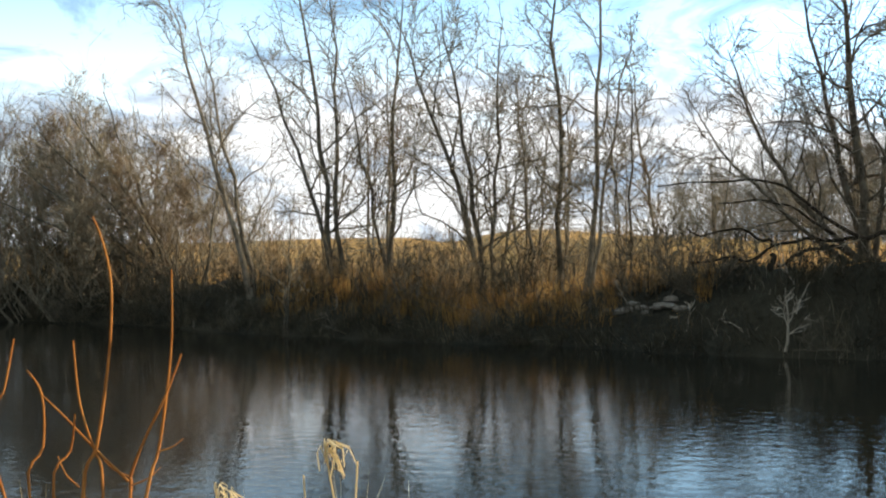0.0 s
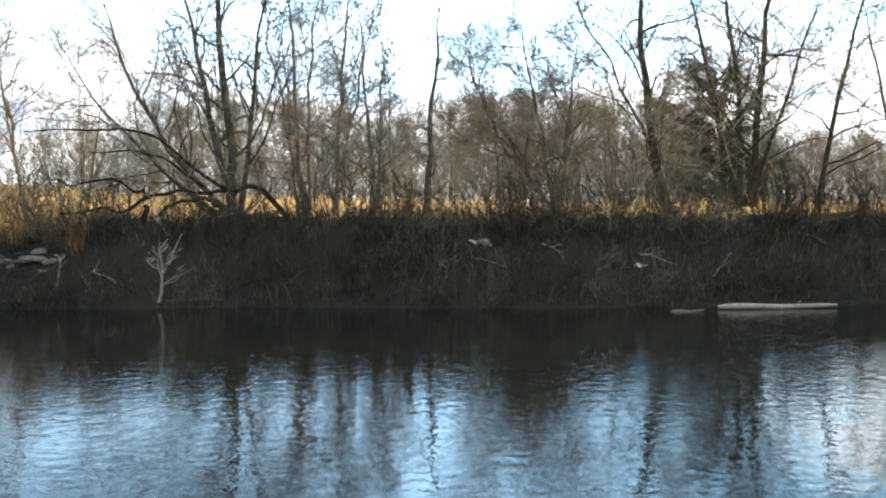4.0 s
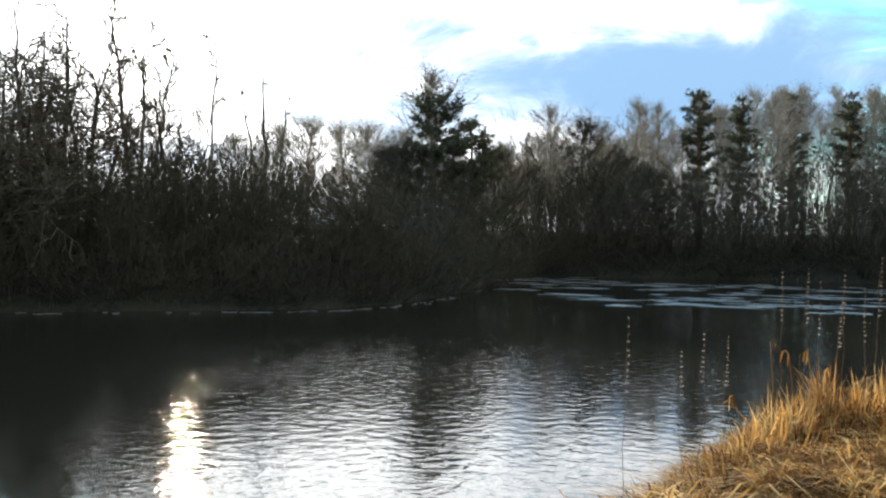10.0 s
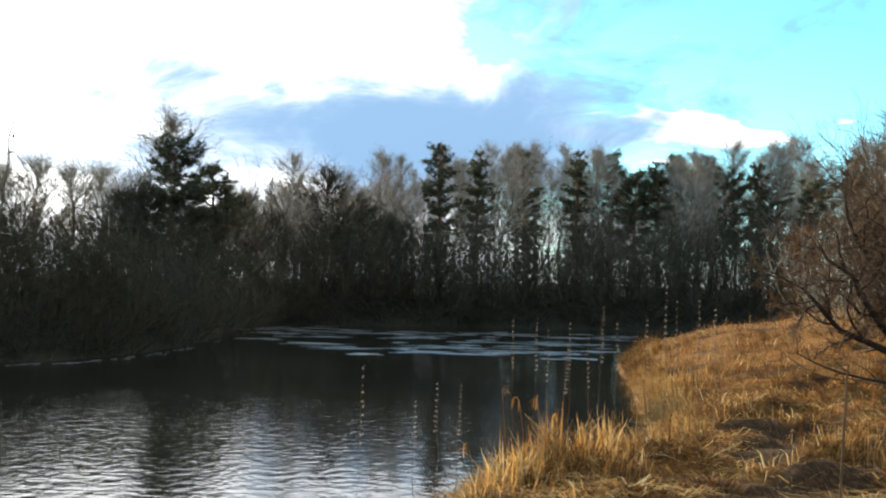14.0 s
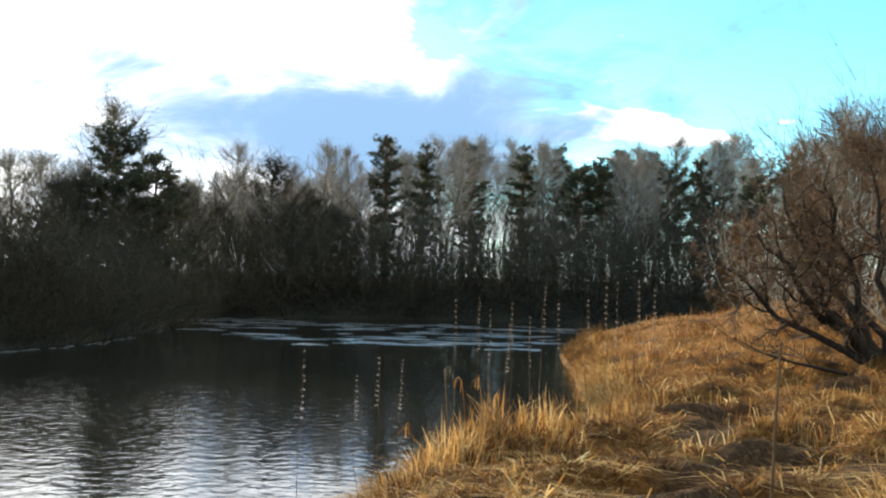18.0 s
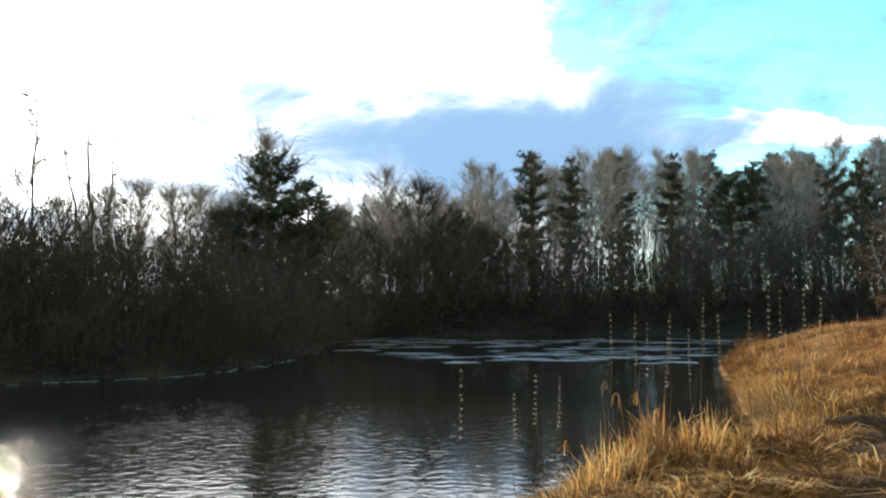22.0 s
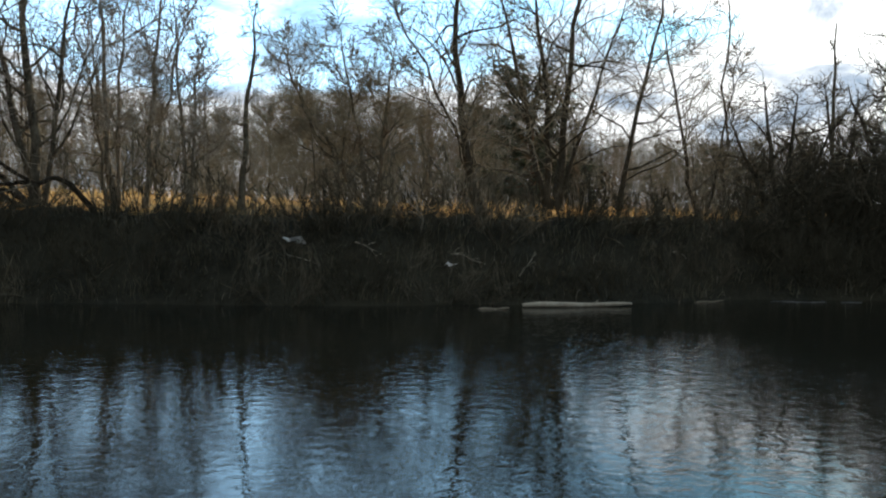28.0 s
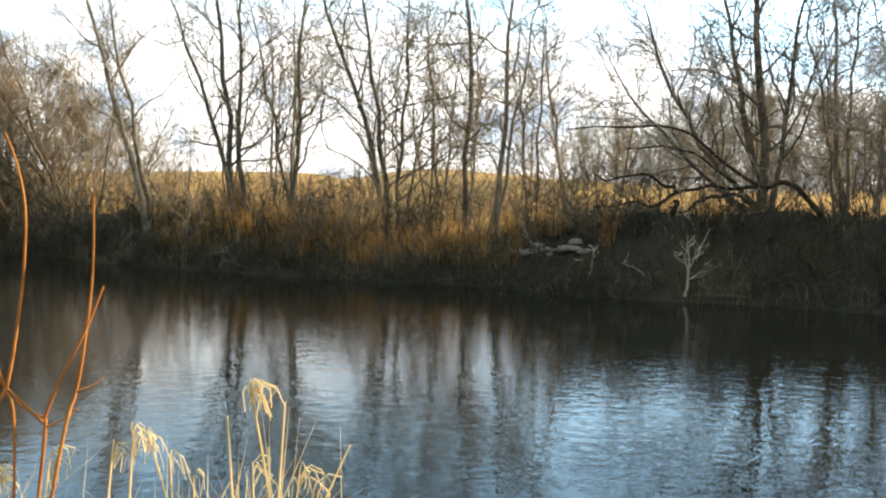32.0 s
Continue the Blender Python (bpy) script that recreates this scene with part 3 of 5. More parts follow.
def build_ground():
    az = [radians(a) for a in np.concatenate([np.arange(-32, 150, 0.9), np.arange(150, 328, 4.0)])]
    rad = [0.0]
    r = 0.4
    while r < 2600:
        rad.append(r)
        r *= 1.02 if r < 20 else 1.03 if r < 70 else 1.12
    rad = np.array(rad[1:])
    A, Rr = np.meshgrid(az, rad)
    X, Y = Rr * np.sin(A), Rr * np.cos(A)
    Z = ground_z(X, Y)
    n = len(az)
    verts = [(0, 0, gz(0, 0))] + list(zip(X.ravel().tolist(), Y.ravel().tolist(), Z.ravel().tolist()))
    faces = [(0, 1 + (j + 1) % n, 1 + j) for j in range(n)]
    for i in range(len(rad) - 1):
        for j in range(n):
            k = (j + 1) % n
            faces.append((1 + i * n + j, 1 + i * n + k, 1 + (i + 1) * n + k, 1 + (i + 1) * n + j))
    me = mesh_from("ground", verts, faces, SOIL, True)
    me.materials.append(MEADOW)
    mid = np.array([[sum(verts[i][k] for i in f) / len(f) for k in (0, 1)] for f in faces])
    df, dn = line_distance(mid[:, 0], mid[:, 1], FAR), line_distance(mid[:, 0], mid[:, 1], NEAR)
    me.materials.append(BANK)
    # weight of the hollow colour, which holds both debris and painted shade
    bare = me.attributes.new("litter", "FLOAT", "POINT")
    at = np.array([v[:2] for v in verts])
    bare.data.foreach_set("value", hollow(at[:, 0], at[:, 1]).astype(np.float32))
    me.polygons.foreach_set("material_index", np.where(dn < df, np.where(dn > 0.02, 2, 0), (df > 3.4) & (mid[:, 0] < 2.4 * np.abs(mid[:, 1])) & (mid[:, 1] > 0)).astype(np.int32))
    ob = new("ground", me)
    tagged(ob, "river banks and meadow of brown soil and dead grass", "ground", "", "structure")


build_ground()

wv = [(-120, -130, 0), (120, -130, 0), (120, 120, 0), (-120, 120, 0)]
tagged(new("water", mesh_from("water", wv, [(0, 1, 2, 3)], WATER)), "dark calm river water with small ripples", "water", "", "structure")


# ======== trees of the far bank ========
EYE = 2.0


def tree_at(name, seed, x, y, stems, label, back=2.2, group="", bark=BARK, twig=TWIG, count=12, ratio=0.34, spread=0.75, rise=0.05):
    """A tree whose foot stands back metres further off than (x, y), on the bank's crest; it grows with the distance."""
    k = 1 + back / math.hypot(x, y)
    x, y = x * k, y * k
    z = gz(x, y)
    if back:
        stems = [(dx * k, dy * k, EYE + (dz - 0.1) * k - z, bx, by, r) for dx, dy, dz, bx, by, r in stems]
    return bare_tree(name, seed, (x, y, z), stems, label, group, bark, twig, count, ratio, spread, rise, 0.0085 if back else 0.013)


ALDERS = "alders on the far bank"
tree_at("leaning_willow", 1, -8.2, 35.6, [(-5.4, -1.6, 3.8, 0.2, 0, 0.10), (-3.8, -1, 5.8, 0.3, 0, 0.11), (-4.6, -1.2, 4.9, 0.2, 0, 0.09), (-2.6, 0, 6.2, 0, 0, 0.09), (-6.2, -1.2, 2.6, 0.2, 0, 0.09)],
        "leaning grey willow with arching bare stems on the bank", count=14, ratio=0.3)
tree_at("alder_tree", 2, -5.0, 30.9, [(-2.3, -0.5, 8.2, 0.1, 0, 0.16), (-1.5, -0.3, 7.4, 0.2, 0, 0.12)], "tall leaning alder with two bare pale trunks", group=ALDERS, bark=BARK_PALE)
tree_at("alder_tree", 3, -2.3, 28.6, [(-0.9, -0.1, 8.6, 0, 0, 0.15), (-0.1, 0, 8.0, 0.2, 0, 0.13), (-2.3, 0, 6.6, 0.3, 0, 0.12)], "dark alder with three bare trunks on the bank", group=ALDERS)
tree_at("alder_tree", 4, -0.8, 28.6, [(0.5, 0, 8.2, -0.1, 0, 0.11), (-1.4, 0.3, 6.0, 0, 0, 0.08)], "slim bare alder above golden grass", group=ALDERS)
tree_at("alder_tree", 5, 1.8, 26.9, [(-2.3, 0, 6.6, 0.2, 0, 0.14), (-1.1, 0, 6.9, 0.1, 0, 0.13), (0.5, 0.4, 6.6, 0, 0, 0.09)], "leaning alder with a spreading bare crown", group=ALDERS, count=14, ratio=0.38)
tree_at("alder_tree", 6, 3.0, 26.9, [(-0.4, 0, 5.0, 0.1, 0, 0.09), (0.6, 0.4, 4.4, 0, 0, 0.06)], "young bare alder in golden grass", group=ALDERS, bark=BARK_PALE)
tree_at("alder_tree", 7, 3.6, 26.0, [(-0.1, 0, 9.0, 0.05, 0, 0.12)], "straight slim alder with a single trunk", group=ALDERS, count=16, ratio=0.2)
tree_at("alder_tree", 8, 4.0, 24.9, [(0.45, 0, 8.2, 0.25, 0, 0.12), (1.3, -0.1, 6.0, 0.0, 0, 0.08)], "slim forked alder lit by the sun", group=ALDERS, bark=BARK_PALE, count=13, ratio=0.22)
tree_at("alder_sapling", 9, 4.9, 23.9, [(0.2, 0, 4.6, 0, 0, 0.05), (-0.4, 0, 3.2, 0, 0, 0.03)], "thin bare sapling on the bank", count=9, ratio=0.28)
tree_at("willow_tree", 10, 9.3, 21.1, [(-0.5, 0.2, 6.9, 0.1, 0, 0.20), (-2.5, 0.9, 4.6, -0.5, 0.2, 0.11), (-1.1, 0.5, 6.2, -0.1, 0, 0.13), (-3.2, 1.0, 3.2, -0.4, 0, 0.08), (0.8, -0.3, 6.0, 0, 0, 0.10)],
        "large dark willow with drooping bare branches", count=13, ratio=0.40, rise=-0.02, twig=GREY_TWIG)
tree_at("alder_tree", 11, 10.9, 20.8, [(-0.4, 0.2, 6.2, 0, 0, 0.09), (0.3, 0, 5.4, 0, 0, 0.07), (-0.9, 0.3, 4.8, 0, 0, 0.06)], "cluster of slim bare alder trunks", group=ALDERS, bark=BARK_PALE, twig=GREY_TWIG)
tree_at("alder_tree", 12, 11.4, 20.4, [(0.35, -0.2, 5.8, 0, 0, 0.09), (0.9, -0.4, 4.6, 0, 0, 0.06)], "slim alder with a thicket of bare twigs", group=ALDERS, bark=BARK_PALE, twig=GREY_TWIG)
tree_at("alder_tree", 13, 12.0, 19.6, [(-0.3, 0.2, 4.6, 0, 0, 0.07), (0.2, 0, 3.6, 0, 0, 0.05)], "small bare alder on the bank edge", group=ALDERS, bark=BARK_PALE, twig=GREY_TWIG)
tree_at("dead_snag", 14, 12.9, 19.0, [(0.3, -0.2, 4.6, 0, 0, 0.13)], "dark dead snag with few short branches", count=8, ratio=0.14)
tree_at("apple_tree", 15, 16.9, 19.0, [(-1.9, 1.6, 4.2, -0.2, 0.2, 0.10), (0.3, -0.3, 4.2, 0, 0, 0.10), (-0.7, 0.6, 4.4, 0, 0, 0.08)], "wild round-crowned tree with bare twigs", count=16, ratio=0.42, spread=0.85)
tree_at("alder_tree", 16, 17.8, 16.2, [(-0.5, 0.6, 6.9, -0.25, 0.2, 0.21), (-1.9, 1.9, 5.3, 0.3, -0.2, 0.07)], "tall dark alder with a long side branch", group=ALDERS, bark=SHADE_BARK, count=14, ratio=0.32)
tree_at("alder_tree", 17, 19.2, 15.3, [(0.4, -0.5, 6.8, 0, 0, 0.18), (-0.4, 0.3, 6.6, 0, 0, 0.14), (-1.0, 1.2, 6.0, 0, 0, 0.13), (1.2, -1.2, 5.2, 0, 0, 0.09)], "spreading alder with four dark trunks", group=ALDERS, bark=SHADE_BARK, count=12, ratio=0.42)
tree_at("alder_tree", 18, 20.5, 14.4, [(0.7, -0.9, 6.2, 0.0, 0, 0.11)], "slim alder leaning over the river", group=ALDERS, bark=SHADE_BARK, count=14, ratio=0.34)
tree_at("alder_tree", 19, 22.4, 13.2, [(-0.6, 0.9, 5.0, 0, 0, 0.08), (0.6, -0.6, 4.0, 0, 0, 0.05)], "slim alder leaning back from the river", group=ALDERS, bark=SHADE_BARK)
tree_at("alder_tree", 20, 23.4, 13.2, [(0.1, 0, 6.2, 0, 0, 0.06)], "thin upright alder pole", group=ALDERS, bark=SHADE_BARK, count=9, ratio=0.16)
tree_at("dead_snag", 21, 25.6, 11.4, [(0, 0, 5.2, 0, 0, 0.10)], "broken dead snag above the thicket", count=5, ratio=0.1, back=0)
tree_at("aspen_tree", 22, 29.6, 5.6, [(-0.2, 0.8, 6.6, 0, 0, 0.11), (0, -0.2, 5.8, 0, 0, 0.09), (0.2, -0.9, 5.3, 0, 0, 0.07)], "upright bare aspen with a narrow crown", count=14, ratio=0.2, spread=0.4, rise=0.1, back=0)
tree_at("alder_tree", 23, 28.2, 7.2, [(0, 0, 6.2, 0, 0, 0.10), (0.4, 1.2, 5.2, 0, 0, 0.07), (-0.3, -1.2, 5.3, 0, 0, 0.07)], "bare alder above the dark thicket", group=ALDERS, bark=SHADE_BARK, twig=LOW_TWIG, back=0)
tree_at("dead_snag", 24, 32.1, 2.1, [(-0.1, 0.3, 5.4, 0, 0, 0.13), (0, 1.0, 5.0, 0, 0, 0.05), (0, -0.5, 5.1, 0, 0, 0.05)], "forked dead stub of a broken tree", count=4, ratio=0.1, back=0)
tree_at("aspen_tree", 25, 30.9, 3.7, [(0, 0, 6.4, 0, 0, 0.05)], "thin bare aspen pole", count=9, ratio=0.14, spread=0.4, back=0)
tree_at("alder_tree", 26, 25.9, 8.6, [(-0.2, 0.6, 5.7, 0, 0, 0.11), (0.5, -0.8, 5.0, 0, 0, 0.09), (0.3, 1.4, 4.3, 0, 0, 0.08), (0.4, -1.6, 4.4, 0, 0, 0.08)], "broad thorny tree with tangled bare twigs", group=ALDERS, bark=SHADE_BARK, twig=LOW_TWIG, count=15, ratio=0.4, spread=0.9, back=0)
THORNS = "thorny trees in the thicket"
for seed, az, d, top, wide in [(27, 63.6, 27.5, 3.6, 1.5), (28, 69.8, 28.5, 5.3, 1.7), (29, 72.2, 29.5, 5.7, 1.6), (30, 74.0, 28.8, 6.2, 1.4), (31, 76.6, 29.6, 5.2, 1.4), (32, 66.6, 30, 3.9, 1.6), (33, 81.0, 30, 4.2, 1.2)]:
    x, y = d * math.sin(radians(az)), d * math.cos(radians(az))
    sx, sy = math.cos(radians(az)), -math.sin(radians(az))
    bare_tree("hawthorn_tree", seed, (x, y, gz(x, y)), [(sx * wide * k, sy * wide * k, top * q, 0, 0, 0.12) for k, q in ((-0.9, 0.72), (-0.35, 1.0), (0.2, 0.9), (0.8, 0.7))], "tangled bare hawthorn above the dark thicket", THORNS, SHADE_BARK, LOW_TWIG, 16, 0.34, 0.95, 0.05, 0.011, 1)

YOUNG = "young alders behind the bank"
slim = []
for i in range(4):
    r2 = random.Random(900 + i)
    x, y = (-7.5, -1.5, 2.4, 6.8)[i], (36, 33, 31.5, 28.5)[i]
    slim.append(bare_tree("young_alder", 40 + i, (x, y, gz(x, y)), [(r2.uniform(-0.9, 0.9), r2.uniform(-0.4, 0.4), (5.6, 6.6, 5.0, 6.0)[i], 0, 0, 0.065), (r2.uniform(-1.4, 1.4), 0, (4.0, 4.8, 4.4, 3.6)[i], 0, 0, 0.045)],
                          "slim young alder with bare twigs behind the bank", YOUNG, (BARK, BARK_PALE)[i % 2], (TWIG, TWIG_PALE)[i % 2], 7, 0.34, 0.6, 0.06, 0.009, 2, 0.3, False))
r2 = random.Random(44)
for i in range(27):
    az = -22 + 86 * (i + r2.random()) / 27
    d = r2.uniform(28.5, 36) + (9 if az < -8 else 0) + (6 if az < -15 else 0) - (3 if 18 < az < 45 else 0)
    x, y = d * math.sin(radians(az)), d * math.cos(radians(az))
    k = r2.uniform(0.6, 1.1) * (0.55 if az > 48 else 0.8 if az > 12 else 1.0)
    copy_thing(r2.choice(slim), pose(x, y, gz(x, y), 0, 0, r2.uniform(0, 360)) @ Matrix.Diagonal((k, k, k, 1)))

# fallen tree on the bank edge
def pushed(line, k=1.1):
    return [Vector((x * k, y * k, EYE + (z - EYE) * k)) for x, y, z in line]


def smooth_line(line, steps=4):
    """Rounds a coarse line (Catmull-Rom)."""
    out = []
    for i in range(len(line) - 1):
        a, b, c, d = line[max(i - 1, 0)], line[i], line[i + 1], line[min(i + 2, len(line) - 1)]
        for s in range(steps):
            t = s / steps
            out.append(0.5 * (2 * b + (c - a) * t + (2 * a - 5 * b + 4 * c - d) * t * t + (3 * b - a - 3 * c + d) * t ** 3))
    out.append(line[-1])
    return out


def limb(line, r0, r1, sides=6):
    st = Sticks()
    pts = smooth_line(line)
    n = len(pts) - 1
    radii = [r0 + (r1 - r0) * i / n for i in range(n + 1)]
    st.tube(pts, radii, sides)
    return st, pts, radii


def fallen_tree():
    root = empty("fallen_tree", (0, 0, 0), "fallen dead tree with bent dark boughs on the bank", "fallen tree")
    rng = random.Random(77)
    fine = Sticks()
    lines = [("trunk", [(10.1, 19.6, 1.2), (9.6, 19.9, 2.2), (9.1, 20.1, 2.42), (8.6, 20.3, 2.28), (7.9, 20.55, 2.36), (7.2, 20.8, 2.15), (6.4, 21.0, 1.95), (5.7, 21.2, 1.95)], 0.085, 0.02),
             ("bough", [(8.9, 20.2, 2.3), (8.1, 20.5, 2.9), (7.4, 20.7, 3.5), (6.3, 21, 3.58), (5.1, 21.4, 3.55)], 0.06, 0.012),
             ("bough", [(7.3, 20.8, 2.2), (7.0, 20.85, 2.5), (6.2, 21.1, 2.48), (5.6, 21.3, 2.6)], 0.055, 0.012),
             ("bough", [(8.3, 20.5, 2.4), (7.6, 20.6, 3.05), (6.9, 20.8, 3.15), (6.2, 21, 3.1)], 0.045, 0.01),
             ("bough", [(8.7, 20.3, 2.1), (8.1, 20.5, 2.2), (7.6, 20.6, 2.0), (7.3, 20.8, 1.8)], 0.06, 0.03),
             ("stump", [(7.2, 20.8, 0.9), (7.14, 20.8, 1.6), (7.2, 20.8, 2.15)], 0.13, 0.05)]
    for name, line, r0, r1 in lines:
        bent = [p + Vector((rng.gauss(0, 0.05), rng.gauss(0, 0.05), rng.gauss(0, 0.06))) for p in smooth_line(pushed(line), 2)]
        st, pts, radii = limb(bent, r0 * 0.8, r1)
        part_mesh(name, st.mesh(name, DARK_BARK), root)
        if name != "stump":
            fork(rng, fine, pts, radii, 1, 8, 0.22, 0.8, 0.006, 3, 0.03, 0.3, 0.2)
    stuff(part_mesh("twig_crown", fine.mesh("twig_crown", TWIG), root))


fallen_tree()

# ======== thickets ========
rng = random.Random(5)
DARK = [shrub("bush", 100 + i, (26.5 + i * 0.8, 6 - 2 * i, gz(26.5 + i * 0.8, 6 - 2 * i)), (2.6, 3.2, 2.2, 3.6)[i], (1.9, 1.7, 2.0, 1.7)[i], (18, 19, 17, 18)[i], "dense leafless bush of dark stems by the water", arch=0.28) for i in range(4)]
PALE = [shrub("bush", 110 + i, (18 + 3 * i, 27 - 2 * i, gz(18 + 3 * i, 27 - 2 * i)), (2.8, 3.4, 2.4)[i], (1.7, 1.4, 1.8)[i], 17, "grey-brown leafless bush at the edge of the field", TWIG, 5, 0.006, "shrub", "bushes in the field") for i in range(3)]
LOW = [shrub("low_bush", 120 + i, (10 + 2.5 * i, 19.5 - 1.6 * i, gz(10 + 2.5 * i, 19.5 - 1.6 * i)), (1.1, 1.35, 0.9)[i], (1.0, 0.9, 1.1)[i], 16, "low tangle of bare brown stems on the bank", (BRUSH, LOW_TWIG, BRUSH)[i], 6, 0.006, "shrub", "low bushes on the bank", 0.25) for i in range(3)]

WARM = [shrub("brush", 130 + i, (-3 + 3.5 * i, 33.5 - 2 * i, gz(-3 + 3.5 * i, 33.5 - 2 * i)), (1.7, 2.2)[i], (0.9, 0.8)[i], 18, "tan leafless brush between the alders", SUN_TWIG, 5, 0.006, "shrub", "brush between the alders", 0.12) for i in range(2)]


def plant(kinds, x, y, size):
    return copy_thing(rng.choice(kinds), pose(x, y, gz(x, y), 0, 0, rng.uniform(0, 360)) @ Matrix.Diagonal((size, size, size * rng.uniform(0.85, 1.15), 1)))


def along(line, first, last, step):
    """Places along a shore line, with the way inland."""
    out = []
    for (ax, ay), (bx, by) in zip(line[first:last], line[first + 1:last + 1]):
        size = math.hypot(bx - ax, by - ay)
        n = max(1, int(size / step))
        for i in range(n):
            f = (i + rng.random()) / n
            out.append((ax + (bx - ax) * f, ay + (by - ay) * f, -(by - ay) / size, (bx - ax) / size))
    return out


def shore(az):
    """The far shore's distance in a direction, degrees."""
    pts = sorted((math.degrees(math.atan2(x, y)), math.hypot(x, y)) for x, y in FAR[1:26])
    return float(np.interp(az, [p[0] for p in pts], [p[1] for p in pts]))


def plant_polar(kinds, az, d, size):
    d = max(d, shore(az) + 0.6)
    plant(kinds, d * math.sin(radians(az)), d * math.cos(radians(az)), size)


# dark thicket at the bend
for az in np.arange(62.5, 97.5, 1.0):
    for row in range(3):
        plant_polar(DARK, az + rng.uniform(-0.5, 0.5), shore(az) + 0.6 + 1.5 * row + rng.uniform(-0.4, 0.4), (rng.uniform(0.7, 0.95) + 0.14 * row) * float(np.interp(az, [62, 67, 72, 80, 97], [0.58, 0.68, 0.88, 0.8, 0.85])))
for az in np.arange(64.5, 84, 0.8):
    plant_polar(DARK, az + rng.uniform(-0.3, 0.3), shore(az) + rng.uniform(5, 7.5), rng.uniform(0.85, 1.15) * float(np.interp(az, [64, 72, 80], [0.8, 0.95, 0.85])))
for az in np.arange(97.5, 129, 1.1):
    for row in range(3):
        plant_polar(DARK, az + rng.uniform(-0.5, 0.5), shore(az) + 0.8 + 1.8 * row + rng.uniform(-0.5, 0.5), rng.uniform(1.05, 1.35) + 0.1 * row)
# grey brush on the near edge of the field
for az in np.arange(14, 64, 1.35):
    d = rng.uniform(40, 52) if az < 48 else rng.uniform(36, 46)
    plant_polar(PALE, az, d, rng.uniform(0.9, 1.3) * d / 36 * (0.7 if az > 51 else 1.0))
for az in np.arange(14, 64, 1.3):
    plant_polar(PALE, az, rng.uniform(46, 58), rng.uniform(1.3, 1.9) * (0.65 if az < 24 else 0.85 if az < 51 else 0.65))
# thicket upstream
for az in np.arange(-26, -9.5, 0.95):
    plant_polar(PALE, az, rng.uniform(40, 47), rng.uniform(1.6, 2.2) * (1.0 if az < -12 else 0.7))
for az in np.arange(-24, -11, 2.2):
    plant_polar(DARK, az, shore(az) + 1.5, rng.uniform(0.9, 1.2))
for az in np.arange(-9, 13, 1.8):
    plant_polar(PALE, az, rng.uniform(30, 38), rng.uniform(0.4, 0.75))
for az in np.arange(-12, 14, 2.6):
    plant_polar(PALE, az, rng.uniform(58, 75), rng.uniform(0.5, 0.9))
# sunlit brush between the alders
for az in np.arange(-11, 13, 1.05):
    plant_polar(WARM, az, shore(az) + rng.uniform(2.2, 9), rng.uniform(0.55, 1.15))
# ragged brush along the crest of the bank
for x, y, nx, ny in along(FAR, 4, 16, 0.8):
    off = rng.uniform(2.0, 3.6)
    plant(LOW, x + nx * off, y + ny * off, rng.uniform(0.6, 1.5))
# low tangle on the bank's face
for x, y, nx, ny in along(FAR, 2, 15, 0.85):
    for row in range(2):
        off = 0.5 + 1.4 * row + rng.uniform(-0.4, 0.4)
        plant(LOW, x + nx * off, y + ny * off, rng.uniform(0.6, 1.15))


# ======== pines and birches behind the bend ========
def pine(name, seed, at, height, bare, width, label, group=""):
    """A Scots pine: trunk, boughs in loose whorls, needle tufts."""
    r = random.Random(seed)
    root = empty(name, at, label, "tree", group)
    pts, radii = stem_line(r, Vector((0, 0, -0.3)), Vector((r.uniform(-0.2, 0.2), r.uniform(-0.2, 0.2), height)), (0.1, 0), 0.02 * height, 0.02, 10, 0.03)
    st = Sticks()
    st.tube(pts, radii, 7)
    part_mesh("trunk", st.mesh("trunk", PINE_BARK), root)
    boughs, tips = Sticks(), []
    levels = int((height * (1 - bare)) / 0.30)
    for lv in range(levels):
        f = bare + (1 - bare) * (lv + r.random() * 0.7) / levels
        u = (f - bare) / (1 - bare)
        reach = width * (min(0.5 + 1.8 * u, 1.05) * math.sqrt(max(1 - u ** 3.6, 0)) + 0.05)
        p = pts[0].lerp(pts[-1], f)
        for b in range(r.randint(4, 6)):
            a = r.uniform(0, 6.28)
            ln = reach * r.uniform(0.45, 1.2)
            q, s = bough(r, p, Vector((math.cos(a), math.sin(a), 0.05 + 0.75 * u * u)), ln, 0.03, 0.008, 5, 0.12, 0.06)
            boughs.tube(q, s, 3)
            for k in range(int(2 + ln * 3 + ln * ln * 8)):
                g = r.uniform(0.3, 1.0) * 4.99
                tips.append(q[int(g)].lerp(q[int(g) + 1], g % 1) + Vector((r.gauss(0, 0.1), r.gauss(0, 0.1), r.gauss(0.04, 0.05))))
    stuff(part_mesh("bough_crown", boughs.mesh("bough_crown", PINE_BARK), root))
    v, fc = [], []
    for t in tips:
        for k in range(9):
            d = Vector((r.gauss(0, 1), r.gauss(0, 1), r.gauss(0.3, 0.5))).normalized() * r.uniform(0.12, 0.30)
            w = d.orthogonal().normalized() * 0.026
            n0 = len(v)
            v += [t - w, t + w, t + d]
            fc.append((n0, n0 + 1, n0 + 2))
    stuff(part_mesh("needles", mesh_from("needles", v, fc, NEEDLE), root, "dark green needle tufts"))
    return root


def polar(az, d):
    x, y = d * math.sin(radians(az)), d * math.cos(radians(az))
    return x, y, gz(x, y)


